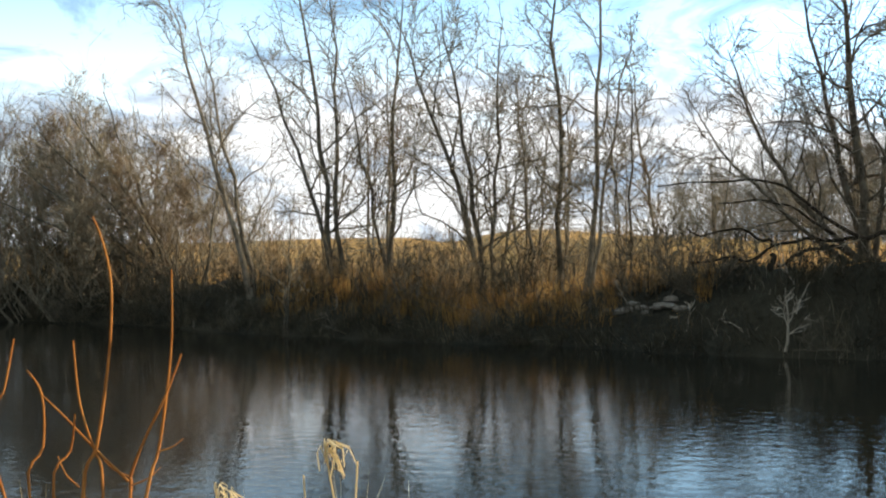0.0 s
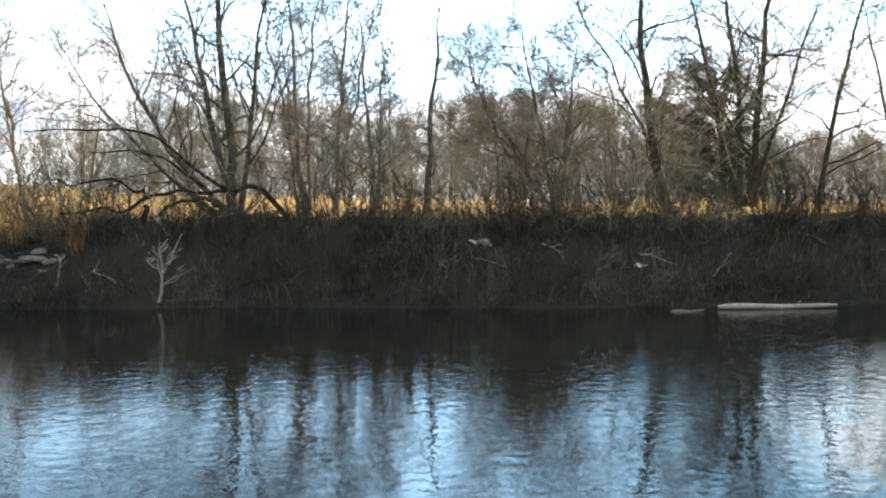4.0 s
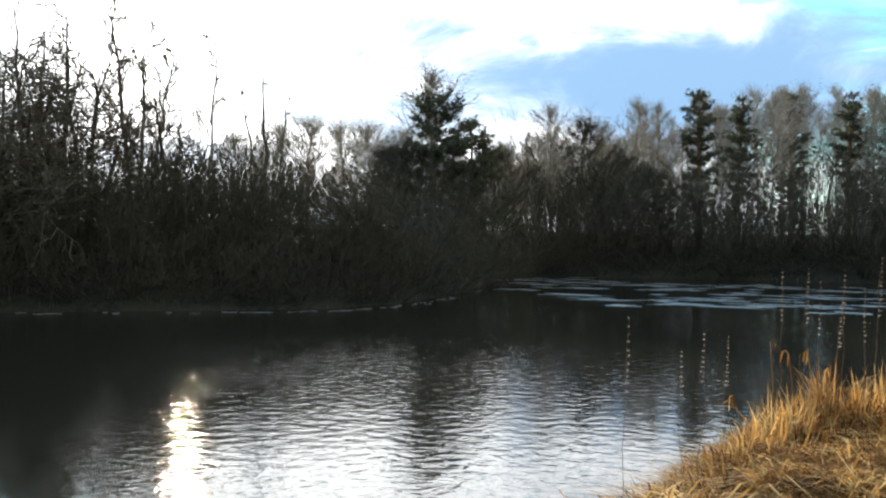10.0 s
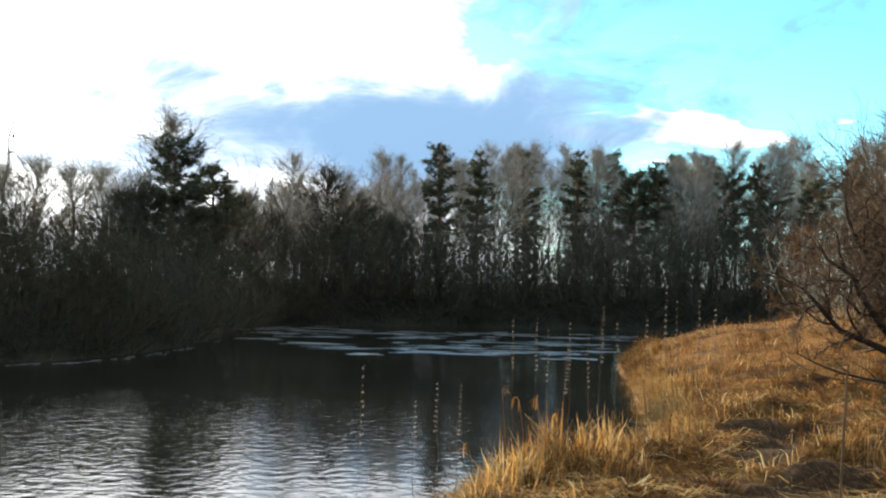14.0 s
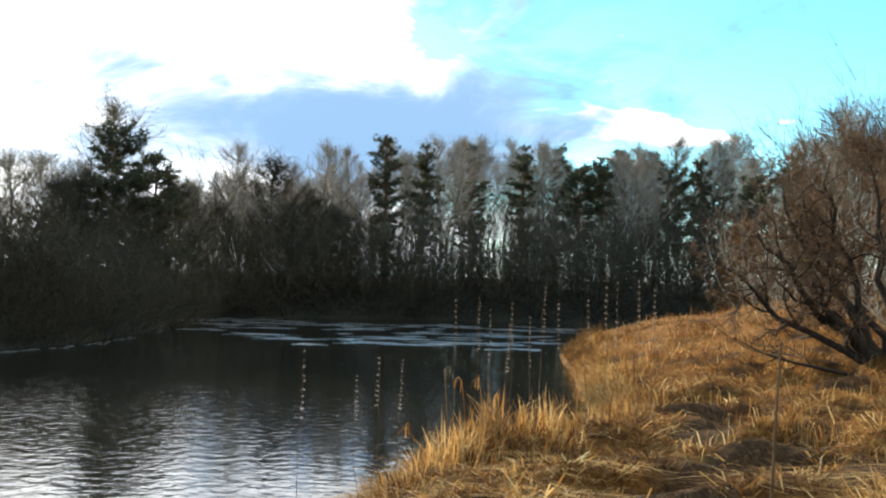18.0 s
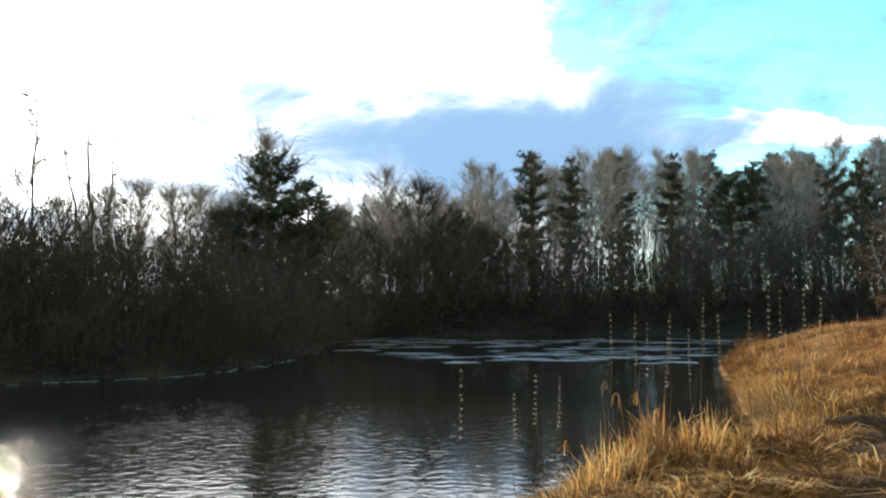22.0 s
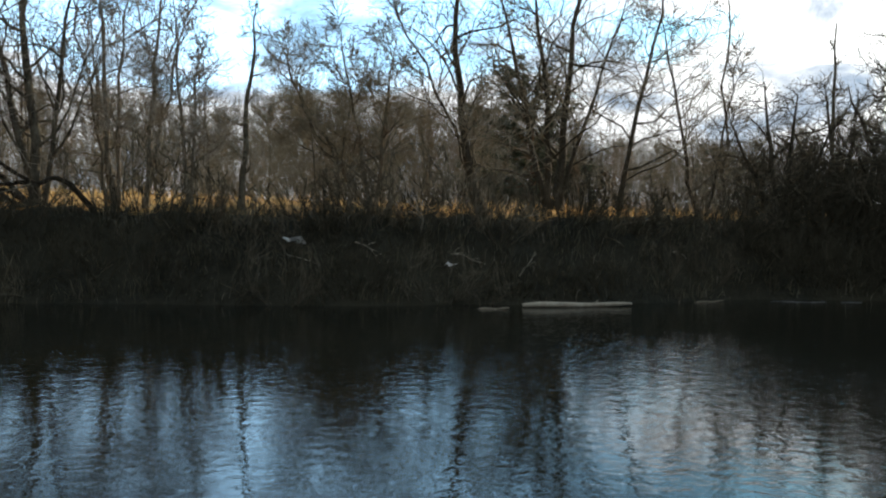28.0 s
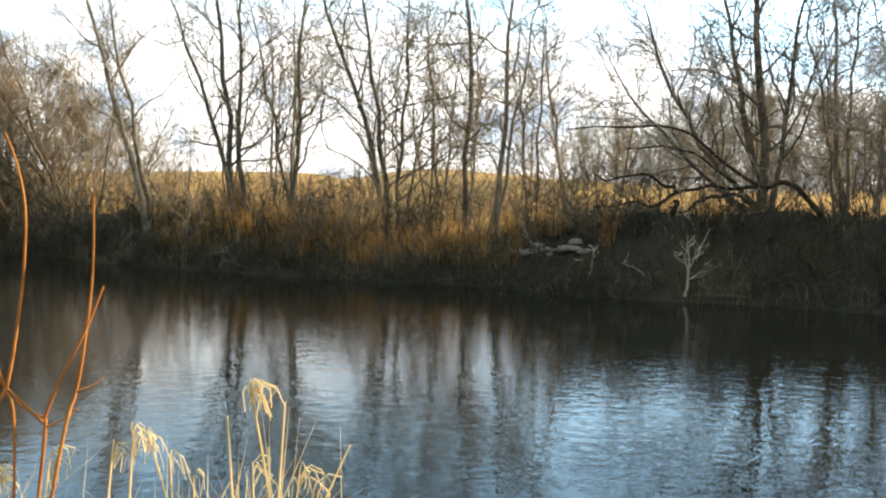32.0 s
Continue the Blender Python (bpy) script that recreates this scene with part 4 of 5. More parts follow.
WOODS = "trees of the far wood"
pine("pine_tree", 200, polar(50.2, 36), 4.5, 0.12, 2.5, "broad dark pine behind the alders")
pine("pine_tree", 201, polar(95.2, 41), 5.9, 0.12, 1.75, "dark pine at the edge of the thicket")
pine("pine_tree", 202, polar(97.4, 42), 6.0, 0.15, 1.4, "smaller dark pine beside another pine")
P1 = pine("pine_tree", 203, polar(109.7, 55), 7.8, 0.25, 1.15, "tall pine with a narrow dark crown", WOODS)
P2 = pine("pine_tree", 204, polar(111.7, 57), 7.7, 0.28, 1.0, "slender pine in the far wood", WOODS)
P3 = pine("pine_tree", 205, polar(125.2, 59), 6.7, 0.35, 1.75, "broad-crowned pine in the far wood", WOODS)
for az, d, k, which in [(121.6, 60, 0.98, P2), (122.6, 61, 1.04, P1), (123.6, 60, 1.0, P2), (126.8, 61, 0.96, P1), (129.6, 52, 0.88, P3), (131.5, 55, 0.95, P1), (114.4, 60, 1.12, P1), (117.2, 62, 1.08, P2), (119.0, 64, 1.1, P1),
                        (124.4, 64, 1.08, P1), (120.3, 58, 1.0, P3), (127.9, 63, 1.0, P2), (133.5, 56, 1.0, P3), (136, 60, 1.1, P1), (138.5, 58, 1.1, P3)]:
    x, y, z = polar(az, d)
    k *= 0.95 if az < 116 else 1.0
    copy_thing(which, pose(x, y, z, 0, 0, az * 37) @ Matrix.Diagonal((k, k, k, 1)))


B = [fine_tree("birch_tree", 300, polar(101.4, 51), 7.2, 1.6, 0.3, "tall bare birch with fine hanging twigs", WOODS, BIRCH, GREY_TWIG),
     fine_tree("birch_tree", 301, polar(107.6, 55), 7.6, 1.1, 0.42, "bare birch with a pale trunk in the wood", WOODS, BIRCH, GREY_TWIG),
     fine_tree("birch_tree", 302, polar(114.0, 58), 8.7, 1.35, 0.42, "bare birch rising above the pines", WOODS, BIRCH, GREY_TWIG),
     fine_tree("alder_tree", 303, polar(104.6, 53), 6.2, 1.4, 0.3, "round bare tree at the edge of the wood", WOODS, BARK, GREY_TWIG)]
fine_tree("alder_tree", 206, polar(95.0, 43.5), 6.9, 2.3, 0.5, "bare tree with a fine crown behind the dark pines", WOODS, BARK, TWIG, 40, 16, 0.9, 0.0, 0.010)
tall_of = {B[0].name: 7.2, B[1].name: 7.6, B[2].name: 8.7, B[3].name: 6.2}
for i in range(74):
    az = 98.5 + 36 * (i + rng.random()) / 74
    d = rng.uniform(54, 74)
    top = (5.5 if az < 106 else 7.6 if az < 112 else 7.9) * d / 58 * rng.uniform(0.8, 1.12)
    which = rng.choice(B)
    x, y, z = polar(az, d)
    k = top / tall_of[which.name]
    copy_thing(which, pose(x, y, z, 0, 0, rng.uniform(0, 360)) @ Matrix.Diagonal((k, k, k, 1)))
dense = fine_tree("thicket_tree", 305, polar(103.4, 52), 6.0, 2.3, 0.05, "dense dark round-crowned bare tree at the wood's edge", WOODS, BARK, BRUSH, 60, 34, 0.6, 0.0, 0.009)
for az, d, k in [(105.4, 54, 0.8), (107.2, 53, 0.62), (98.6, 47, 0.72), (100.4, 50, 0.6), (92.6, 41, 0.62), (94.0, 40, 0.66), (96.4, 41, 0.66)]:
    x, y, z = polar(az, d)
    copy_thing(dense, pose(x, y, z, 0, 0, az * 29) @ Matrix.Diagonal((k * 1.15, k * 1.15, k, 1)))
for i in range(32):
    az = 85 + 22 * (i + rng.random()) / 32
    d = rng.uniform(78, 105)
    top = (4.2 if az < 97 else 5.4 if az < 106 else 7.2) * d / 58 * rng.uniform(0.72, 1.0)
    which = rng.choice(B)
    x, y, z = polar(az, d)
    k = top / tall_of[which.name]
    copy_thing(which, pose(x, y, z, 0, 0, rng.uniform(0, 360)) @ Matrix.Diagonal((k, k, k, 1)))
# small round trees behind the thicket and at the far edge of the field
R = [fine_tree("field_tree", 310, polar(88.2, 44), 5.0, 1.9, 0.2, "small round bare tree behind the thicket", "round bare trees", BARK, TWIG),
     fine_tree("field_tree", 311, polar(42.0, 47), 4.6, 2.2, 0.15, "round-crowned bare tree at the edge of the field", "round bare trees", BARK, TWIG, 32, 44),
     fine_tree("willow_bush", 312, polar(-17.0, shore(-17.0) + 2), 6.0, 2.6, 0.08, "broad tan willow bush with fine bare twigs", "round bare trees", BARK_PALE, TWIG_PALE, 34, 26, 0.5)]
for az, d, k, w in [(86.6, 45, 0.95, 0), (90.2, 44, 0.95, 0), (91.8, 46, 1.0, 0), (93.4, 45, 0.95, 0), (99.2, 47, 0.95, 0), (84.6, 44, 0.85, 0), (35.6, 46, 0.95, 1), (37.6, 48, 1.1, 1), (39.6, 46, 1.1, 1), (44.2, 47, 1.0, 1), (46.5, 49, 0.95, 1),
                    (21, 50, 0.85, 1), (24, 48, 0.9, 1), (27, 50, 0.95, 1), (30, 49, 0.9, 1), (33, 50, 0.9, 1), (52.5, 46, 0.75, 1), (55, 45, 0.68, 1), (57.5, 46, 0.65, 1), (60, 44, 0.62, 1), (62, 46, 0.7, 1), (49, 48, 0.85, 1),
                    (-14.2, 40, 0.85, 2), (-20, 39, 1.05, 2), (-23, 38, 1.1, 2), (-12.2, 42, 0.7, 2), (-18.5, 44, 1.1, 2), (-10.2, 41, 0.55, 2), (-26, 39, 1.1, 2), (-16.0, 36.5, 0.8, 2), (-19.0, 37, 0.85, 2), (-22.0, 37.5, 0.9, 2), (-13.0, 37.5, 0.6, 2), (64.5, 44, 0.72, 0), (67.5, 45, 0.8, 0)]:
    dry = max(d, shore(az) + 1.5)
    k *= dry / d
    x, y, z = polar(az, dry)
    copy_thing(R[w], pose(x, y, z, 0, 0, az * 53) @ Matrix.Diagonal((k, k, k, 1)))
for i in range(24):
    az = 96 + 40 * (i + rng.random()) / 24
    x, y, z = polar(az, 54 + rng.uniform(0, 4))
    k = rng.uniform(0.45, 0.8)
    copy_thing((R[0], B[3])[i % 2], pose(x, y, z, 0, 0, rng.uniform(0, 360)) @ Matrix.Diagonal((k * 1.2, k * 1.2, k * 0.85, 1)))
# the dense line of trees at the far edge of the field
hedge = fine_tree("hedge_tree", 306, polar(20.0, 52), 4.2, 2.2, 0.03, "dense grey-brown tree at the far edge of the field", "trees at the edge of the field", BARK, TWIG, 50, 11, 0.6, 0.0, 0.010)
# the same kind of tree with darker twigs, shade put into their colour
shade = fine_tree("hedge_tree", 307, polar(48.0, 52), 4.4, 2.2, 0.03, "dense leafless tree with shade-coloured twigs at the far edge of the field", "trees at the edge of the field", BARK, LOW_TWIG, 50, 12, 0.6, 0.0, 0.010)
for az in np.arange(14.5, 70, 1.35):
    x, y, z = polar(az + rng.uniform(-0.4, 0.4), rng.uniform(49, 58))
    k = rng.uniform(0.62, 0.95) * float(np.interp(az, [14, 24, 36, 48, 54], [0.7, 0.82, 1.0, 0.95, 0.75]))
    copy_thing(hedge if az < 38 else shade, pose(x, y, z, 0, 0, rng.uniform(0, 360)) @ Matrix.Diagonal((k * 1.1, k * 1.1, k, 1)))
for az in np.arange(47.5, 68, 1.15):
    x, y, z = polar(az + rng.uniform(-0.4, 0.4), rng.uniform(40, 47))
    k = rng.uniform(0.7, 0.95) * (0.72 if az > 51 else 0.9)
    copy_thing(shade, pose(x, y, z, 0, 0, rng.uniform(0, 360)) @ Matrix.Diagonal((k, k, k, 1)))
for i in range(12):
    x, y, z = polar(84 + 12 * (i + rng.random()) / 12, 40 + rng.uniform(-1, 3))
    plant(DARK, x, y, rng.uniform(1.2, 1.5))

# ======== things on the far bank ========
def slab(name, at, rx, ry, turn, thick, seed, material, label, category, group="", rough=0.25, sides=18):
    """A flat uneven plate with a bevelled rim."""
    r = random.Random(seed)
    rim = [1 + r.uniform(-rough, rough) for _ in range(sides)]
    v, f = [], []
    for zz, k in ((-thick, 0.97), (thick * 0.55, 1.0), (thick, 0.93), (thick * 1.1, 0.5)):
        for i in range(sides):
            a = 2 * math.pi * i / sides
            v.append((math.cos(a) * rx * rim[i] * k, math.sin(a) * ry * rim[i] * k, zz + (r.uniform(-0.2, 0.2) * thick if zz > 0 else 0)))
    for lv in range(3):
        for i in range(sides):
            j = (i + 1) % sides
            f.append((lv * sides + i, lv * sides + j, (lv + 1) * sides + j, (lv + 1) * sides + i))
    f.append(tuple(range(3 * sides, 4 * sides)))
    f.append(tuple(reversed(range(sides))))
    ob = new(name, mesh_from(name, v, f, material))
    ob.location, ob.rotation_euler = at, (0, 0, turn)
    return tagged(ob, label, category, group)


def drift_log(name, a, b, r, label, material):
    a, b = Vector(a), Vector(b)
    root = empty(name, a, label, "log")
    rr = random.Random(8)
    pts = [(b - a) * (i / 8) + Vector((rr.gauss(0, 0.012), rr.gauss(0, 0.012), 0.01 * math.sin(i))) for i in range(9)]
    st = Sticks()
    st.tube(pts, [r * (1 - 0.05 * i) * (0.6 if i in (0, 8) else 1) for i in range(9)], 8)
    part_mesh("trunk", st.mesh("trunk", material), root)
    if r > 0.06:
        tw = Sticks()
        q, s = bough(rr, pts[5], Vector((0.3, -0.7, 0.25)), 0.22, 0.018, 0.008, 3, 0.2, 0)
        tw.tube(q, s, 4)
        part_mesh("broken_branch", tw.mesh("broken_branch", material), root)


drift_log("drift_log", (15.75, 13.2, 0.05), (17.75, 12.0, 0.05), 0.065, "pale weathered log floating along the bank", DEADWOOD)
drift_log("drift_log", (14.75, 13.5, 0.0), (15.25, 13.15, 0.02), 0.03, "short pale stick in the water by the bank", BARK_PALE)
drift_log("drift_log", (19.6, 11.6, 0.0), (20.4, 11.4, 0.02), 0.03, "short pale stick in the water by the bank", BARK_PALE)


def stone(x, y, rx, ry, rz, seed):
    """A rounded uneven stone, half sunk in the ground."""
    g = random.Random(seed)
    bm = bmesh.new()
    bmesh.ops.create_icosphere(bm, subdivisions=2, radius=1)
    ph = [g.uniform(0, 6.28) for _ in range(3)]
    for v in bm.verts:
        k = 1 + 0.16 * math.sin(2.3 * v.co.x + ph[0]) + 0.12 * math.sin(3.1 * v.co.y + ph[1]) + 0.08 * math.sin(4.3 * v.co.z + ph[2]) + g.uniform(-0.05, 0.05)
        v.co = Vector((v.co.x * rx * k, v.co.y * ry * k, max(v.co.z, -0.5) * rz * k))
    me = bpy.data.meshes.new("boulder")
    bm.to_mesh(me)
    bm.free()
    me.materials.append(STONE)
    ob = new("boulder", me)
    ob.location, ob.rotation_euler = (x, y, gz(x, y) + rz * 0.4), (0, 0, g.uniform(-0.6, 0.6))
    tagged(ob, "rounded pale grey stone lying on the bank slope", "stone", "stones on the bank")


rs = random.Random(61)
for i in range(13):
    u = (i + rs.uniform(-0.4, 0.4)) / 13
    stone(4.65 + 1.4 * u, 24.5 - 1.3 * u + rs.uniform(-0.2, 0.2), rs.uniform(0.12, 0.30), rs.uniform(0.10, 0.2), rs.uniform(0.05, 0.10), 400 + i)


def litter(x, y, z, seed, size, label):
    r = random.Random(seed)
    v, f = [], []
    for i in range(4):
        for j in range(4):
            v.append(((i / 3 - 0.5) * size + r.gauss(0, size * 0.06), (j / 3 - 0.5) * size * 0.7, r.uniform(0, size * 0.45)))
    for i in range(3):
        for j in range(3):
            f.append((i * 4 + j, i * 4 + j + 1, i * 4 + j + 5, i * 4 + j + 4))
    ob = new("plastic_scrap", mesh_from("plastic_scrap", v, f, SCRAP))
    m = ob.modifiers.new("thickness", "SOLIDIFY")
    m.thickness = 0.006
    ob.location = (x, y, z)
    tagged(ob, label, "litter", "litter on the bank")


SCRAP = principled("pale_plastic", lambda n, co, rand: {"Base Color": n.ramp(n.noise(co, 9, 3).outputs[0], [(0.3, (0.5, 0.5, 0.5)), (0.7, (0.75, 0.75, 0.76))]), "Roughness": 0.45})
litter(13.2, 17.4, 1.16, 1, 0.42, "crumpled pale plastic sheet caught in the brush")
litter(15.66, 15.15, 0.73, 2, 0.22, "small pale plastic scrap in the brush")


def pale_bush():
    rr = random.Random(91)
    root = empty("dead_sapling", (7.3, 20.45, max(gz(7.3, 20.45), 0.05)), "small pale dead sapling at the water's edge", "sapling")
    fine = Sticks()
    pts, radii = stem_line(rr, Vector((0, 0, -0.2)), Vector((0.1, 0, 1.15)), (0.06, 0), 0.03, 0.01, 6)
    st = Sticks()
    st.tube(pts, radii, 5)
    part_mesh("trunk", st.mesh("trunk", DEADWOOD), root)
    fork(rr, fine, pts, radii, 1, 8, 0.5, 0.75, 0.010, 3, 0.06, 0.4, 0.2)
    stuff(part_mesh("twig_crown", fine.mesh("twig_crown", DEADWOOD), root))


pale_bush()


def dead_branch(seed, x, y, size, heading, rise, material):
    """A bare broken branch that lies or leans on the bank, with a few side twigs."""
    r = random.Random(seed)
    z = max(gz(x, y), 0.0)
    root = empty("dead_branch", (x, y, z), "bare pale dead branch lying on the bank", "branch", "dead branches on the bank")
    way = Vector((math.cos(heading), math.sin(heading), rise))
    pts, radii = bough(r, Vector((0, 0, 0.02)), way, size, 0.012 + 0.008 * size, 0.008, 6, 0.22, -0.05)
    st = Sticks()
    st.tube(pts, radii, 5)
    stem = part_mesh("stem", st.mesh("stem", material), root)
    for k in range(r.randint(2, 4)):
        i = r.randint(1, 4)
        side = (pts[i + 1] - pts[i]).normalized() + Vector((r.gauss(0, 0.7), r.gauss(0, 0.7), r.uniform(0.1, 0.8)))
        q, w = bough(r, pts[i], side, size * r.uniform(0.25, 0.5), 0.010, 0.006, 4, 0.2, 0.0)
        tw = Sticks()
        tw.tube(q, w, 4)
        part_mesh("side_twig", tw.mesh("side_twig", material), stem)


rb = random.Random(71)
for i, (x, y, nx, ny) in enumerate(along(FAR, 3, 16, 0.75)):
    off = rb.uniform(0.05, 2.3)
    dead_branch(900 + i, x + nx * off, y + ny * off, rb.uniform(0.45, 1.3), rb.uniform(0, 6.28), rb.uniform(0.1, 1.3), DEADWOOD if rb.random() < 0.45 else LOW_TWIG)

# ice along the shore below the bend and in the still water
rng = random.Random(12)
for x, y, nx, ny in along(FAR, 15, 22, 0.24):
    if rng.random() < (0.35 if -3 < y < 7.5 else 0.9):
        continue
    off = rng.uniform(0.25, 0.7)
    slab("ice_floe", (x - nx * off, y - ny * off, 0.004), rng.uniform(0.04, 0.3) * rng.uniform(0.5, 1.3), rng.uniform(0.02, 0.09), math.atan2(-nx, ny) + rng.uniform(-0.5, 0.5), rng.uniform(0.004, 0.010), rng.random(), SHORE_ICE,
         "thin strip of wet ice at the shore", "ice", "ice on the river", 0.5)
for i in range(105):
    f = rng.random()
    az = 99.5 + 20 * rng.random()
    d = 28 + 17 * f ** 0.8 + (4 if az < 104 else 0)
    x, y = d * math.sin(radians(az)), d * math.cos(radians(az))
    slab("ice_floe", (x, y, 0.001 + 0.004 * rng.random()), rng.uniform(0.2, 1.0), rng.uniform(0.08, 0.4), radians(-az) + rng.uniform(-0.5, 0.5), 0.006, i + 50, ICE, "grey plate of thin ice on still water", "ice", "ice on the river", 0.55, 26)


# ======== grasses ========
def scatter(n, seed, az0, az1, d0, d1):
    g = np.random.default_rng(seed)
    az = np.radians(g.uniform(az0, az1, n))
    d = np.exp(g.uniform(math.log(d0), math.log(d1), n))
    return g, d * np.sin(az), d * np.cos(az), d


def patches(x, y, seed, size):
    """A smooth field from 0 to 1 in soft patches."""
    g = np.random.default_rng(seed)
    s = np.zeros(x.shape)
    for k in range(7):
        a, f = g.uniform(0, 6.28), g.uniform(0.6, 1.7) / size
        s += np.sin((x * math.cos(a) + y * math.sin(a)) * f * 6.28 + g.uniform(0, 6.28))
    return 0.5 + 0.5 * np.clip(s / 4.2, -1, 1)


def sward(name, seed, n, az0, az1, d0, d1, keep, height, width, lean, material, label, bald=0.0, size=1.4, stray=0.6):
    """Grass over a stretch of ground, in tufts that lie the same way."""
    g, x, y, d = scatter(n, seed, az0, az1, d0, d1)
    df, dn, wet = line_distance(x, y, FAR), line_distance(x, y, NEAR), in_water(x, y)
    ok = keep(x, y, df, dn) & ~wet & (np.hypot(x - 5.35, (y - 23.5) * 0.8) > 0.9) & (hollow(x, y) < 0.15 + 0.75 * np.random.default_rng(seed + 90).random(x.shape)) & (patches(x, y, 3, size) > bald) & ((dn > df) | (hollow(x * 1.05, y * 1.05) < 0.75))
    x, y = x[ok], y[ok]
    k = len(x)
    tuft = patches(x, y, 7, size * 0.45)
    h = (height[0] + (height[1] - height[0]) * g.random(k)) * (0.35 + 1.0 * tuft)
    w = g.uniform(*width, k)
    le = np.clip(lean[0] + (lean[1] - lean[0]) * (0.6 * patches(x, y, 11, size * 0.7) + 0.4 * g.random(k)), 0, 1.3)
    hd = 12 * patches(x, y, 13, size * 1.6) + g.normal(0, stray, k)
    ob = new(name, blades(name, x, y, ground_z(x, y), h, w, le, hd, material, seed))
    return tagged(ob, label, "grass", "", "stuff")


sward("meadow_grass", 1, 26000, -28, 72, 26, 90, lambda x, y, df, dn: (df > 2.6) & (df < dn), (0.2, 0.55), (0.012, 0.03), (0.15, 0.9), FIELD, "sunlit golden dry grass of the far meadow")
sward("tall_stems", 2, 7500, -9, 13, 24, 36, lambda x, y, df, dn: (df > 0.9) & (df < 4.5) & (df < dn), (0.3, 0.95), (0.008, 0.018), (0.0, 0.6), TAWNY, "tall tawny dry stems between the alders")


def bank_sedge(name, seed, n, per, first, last, off, height, lean, material, label):
    """Tussocks along the far shore whose blades hang down towards the water."""
    g = np.random.default_rng(seed)
    line = np.array(FAR[first:last])
    seg = np.hypot(*np.diff(line, axis=0).T)
    i = g.choice(len(seg), n, p=seg / seg.sum())
    a, c = line[i], line[i + 1]
    way = (c - a) / seg[i][:, None]
    f, o = g.random(n), g.uniform(*off, n)
    x, y = a[:, 0] + (c - a)[:, 0] * f - way[:, 1] * o, a[:, 1] + (c - a)[:, 1] * f + way[:, 0] * o
    size = g.uniform(0.55, 1.4, n)
    j = np.repeat(np.arange(n), per)
    bx, by = x[j] + g.normal(0, 0.13, len(j)) * size[j], y[j] + g.normal(0, 0.13, len(j)) * size[j]
    down = np.arctan2(-way[:, 0], way[:, 1])[j] + g.normal(0, 0.9, len(j))
    dry = ~in_water(bx, by) & (np.hypot(bx - 5.35, (by - 23.5) * 0.8) > 1.0)
    ob = new(name, blades(name, bx[dry], by[dry], ground_z(bx[dry], by[dry]), (g.uniform(*height, len(j)) * size[j])[dry], g.uniform(0.007, 0.016, len(j))[dry], np.clip(g.uniform(*lean, len(j)), 0, 1.2)[dry], down[dry], material, seed))
    tagged(ob, label, "grass", "", "stuff")


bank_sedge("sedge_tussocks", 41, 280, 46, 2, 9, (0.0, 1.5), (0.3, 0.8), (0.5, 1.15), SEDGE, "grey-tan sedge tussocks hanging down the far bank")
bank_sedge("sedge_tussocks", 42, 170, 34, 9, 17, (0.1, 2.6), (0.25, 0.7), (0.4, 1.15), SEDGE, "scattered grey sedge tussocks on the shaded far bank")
bank_sedge("tawny_tussocks", 43, 90, 40, 4, 9, (0.9, 2.6), (0.4, 0.9), (0.1, 0.9), TAWNY, "tawny grass tussocks between the alder trunks")
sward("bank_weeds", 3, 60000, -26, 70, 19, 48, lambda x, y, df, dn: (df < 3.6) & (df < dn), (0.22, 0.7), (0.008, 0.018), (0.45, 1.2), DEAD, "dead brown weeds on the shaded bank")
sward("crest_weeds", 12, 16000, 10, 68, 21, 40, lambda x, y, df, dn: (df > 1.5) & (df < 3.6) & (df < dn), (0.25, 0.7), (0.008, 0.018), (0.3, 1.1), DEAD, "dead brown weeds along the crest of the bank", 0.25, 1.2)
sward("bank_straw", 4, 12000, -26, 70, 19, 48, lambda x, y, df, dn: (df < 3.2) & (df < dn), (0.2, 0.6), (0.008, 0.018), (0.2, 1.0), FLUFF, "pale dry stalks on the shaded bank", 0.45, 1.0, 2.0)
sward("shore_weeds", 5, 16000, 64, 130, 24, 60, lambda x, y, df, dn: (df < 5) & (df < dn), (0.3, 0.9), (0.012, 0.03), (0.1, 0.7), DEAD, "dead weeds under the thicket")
sward("bank_grass", 6, 62000, 96, 150, 4.5, 17, lambda x, y, df, dn: dn < df, (0.16, 0.50), (0.010, 0.026), (1.0, 1.3), GOLD, "matted golden dry grass on the near bank", 0.46, 0.9, 2.2)
sward("bank_straw", 7, 26000, 96, 150, 4.5, 15, lambda x, y, df, dn: dn < df, (0.25, 0.7), (0.009, 0.022), (1.05, 1.3), STRAW, "long pale straw lying on the near bank", 0.48, 0.9, 2.2)
sward("bank_thatch", 14, 16000, 96, 150, 4.5, 14, lambda x, y, df, dn: (dn < df) & (dn > 0.1), (0.15, 0.45), (0.008, 0.018), (1.1, 1.3), RUST, "old brown thatch lying on the near bank", 0.2, 0.8, 2.5)
sward("bank_sedge", 11, 5000, 96, 150, 6, 19, lambda x, y, df, dn: (dn < df) & (dn > 0.1), (0.12, 0.32), (0.006, 0.013), (1.0, 1.3), GOLD, "low tufted golden grass on the near bank", 0.5, 0.6)
sward("meadow_grass", 8, 46000, 100, 150, 10, 60, lambda x, y, df, dn: (dn < df) & (dn > 0.2) & (np.hypot(x, y) > 10 + 5 * np.random.default_rng(4).random(x.shape)), (0.12, 0.40), (0.007, 0.014), (0.7, 1.3), RUST, "rust-gold dry grass of the near meadow", 0.12, 1.6, 1.4)
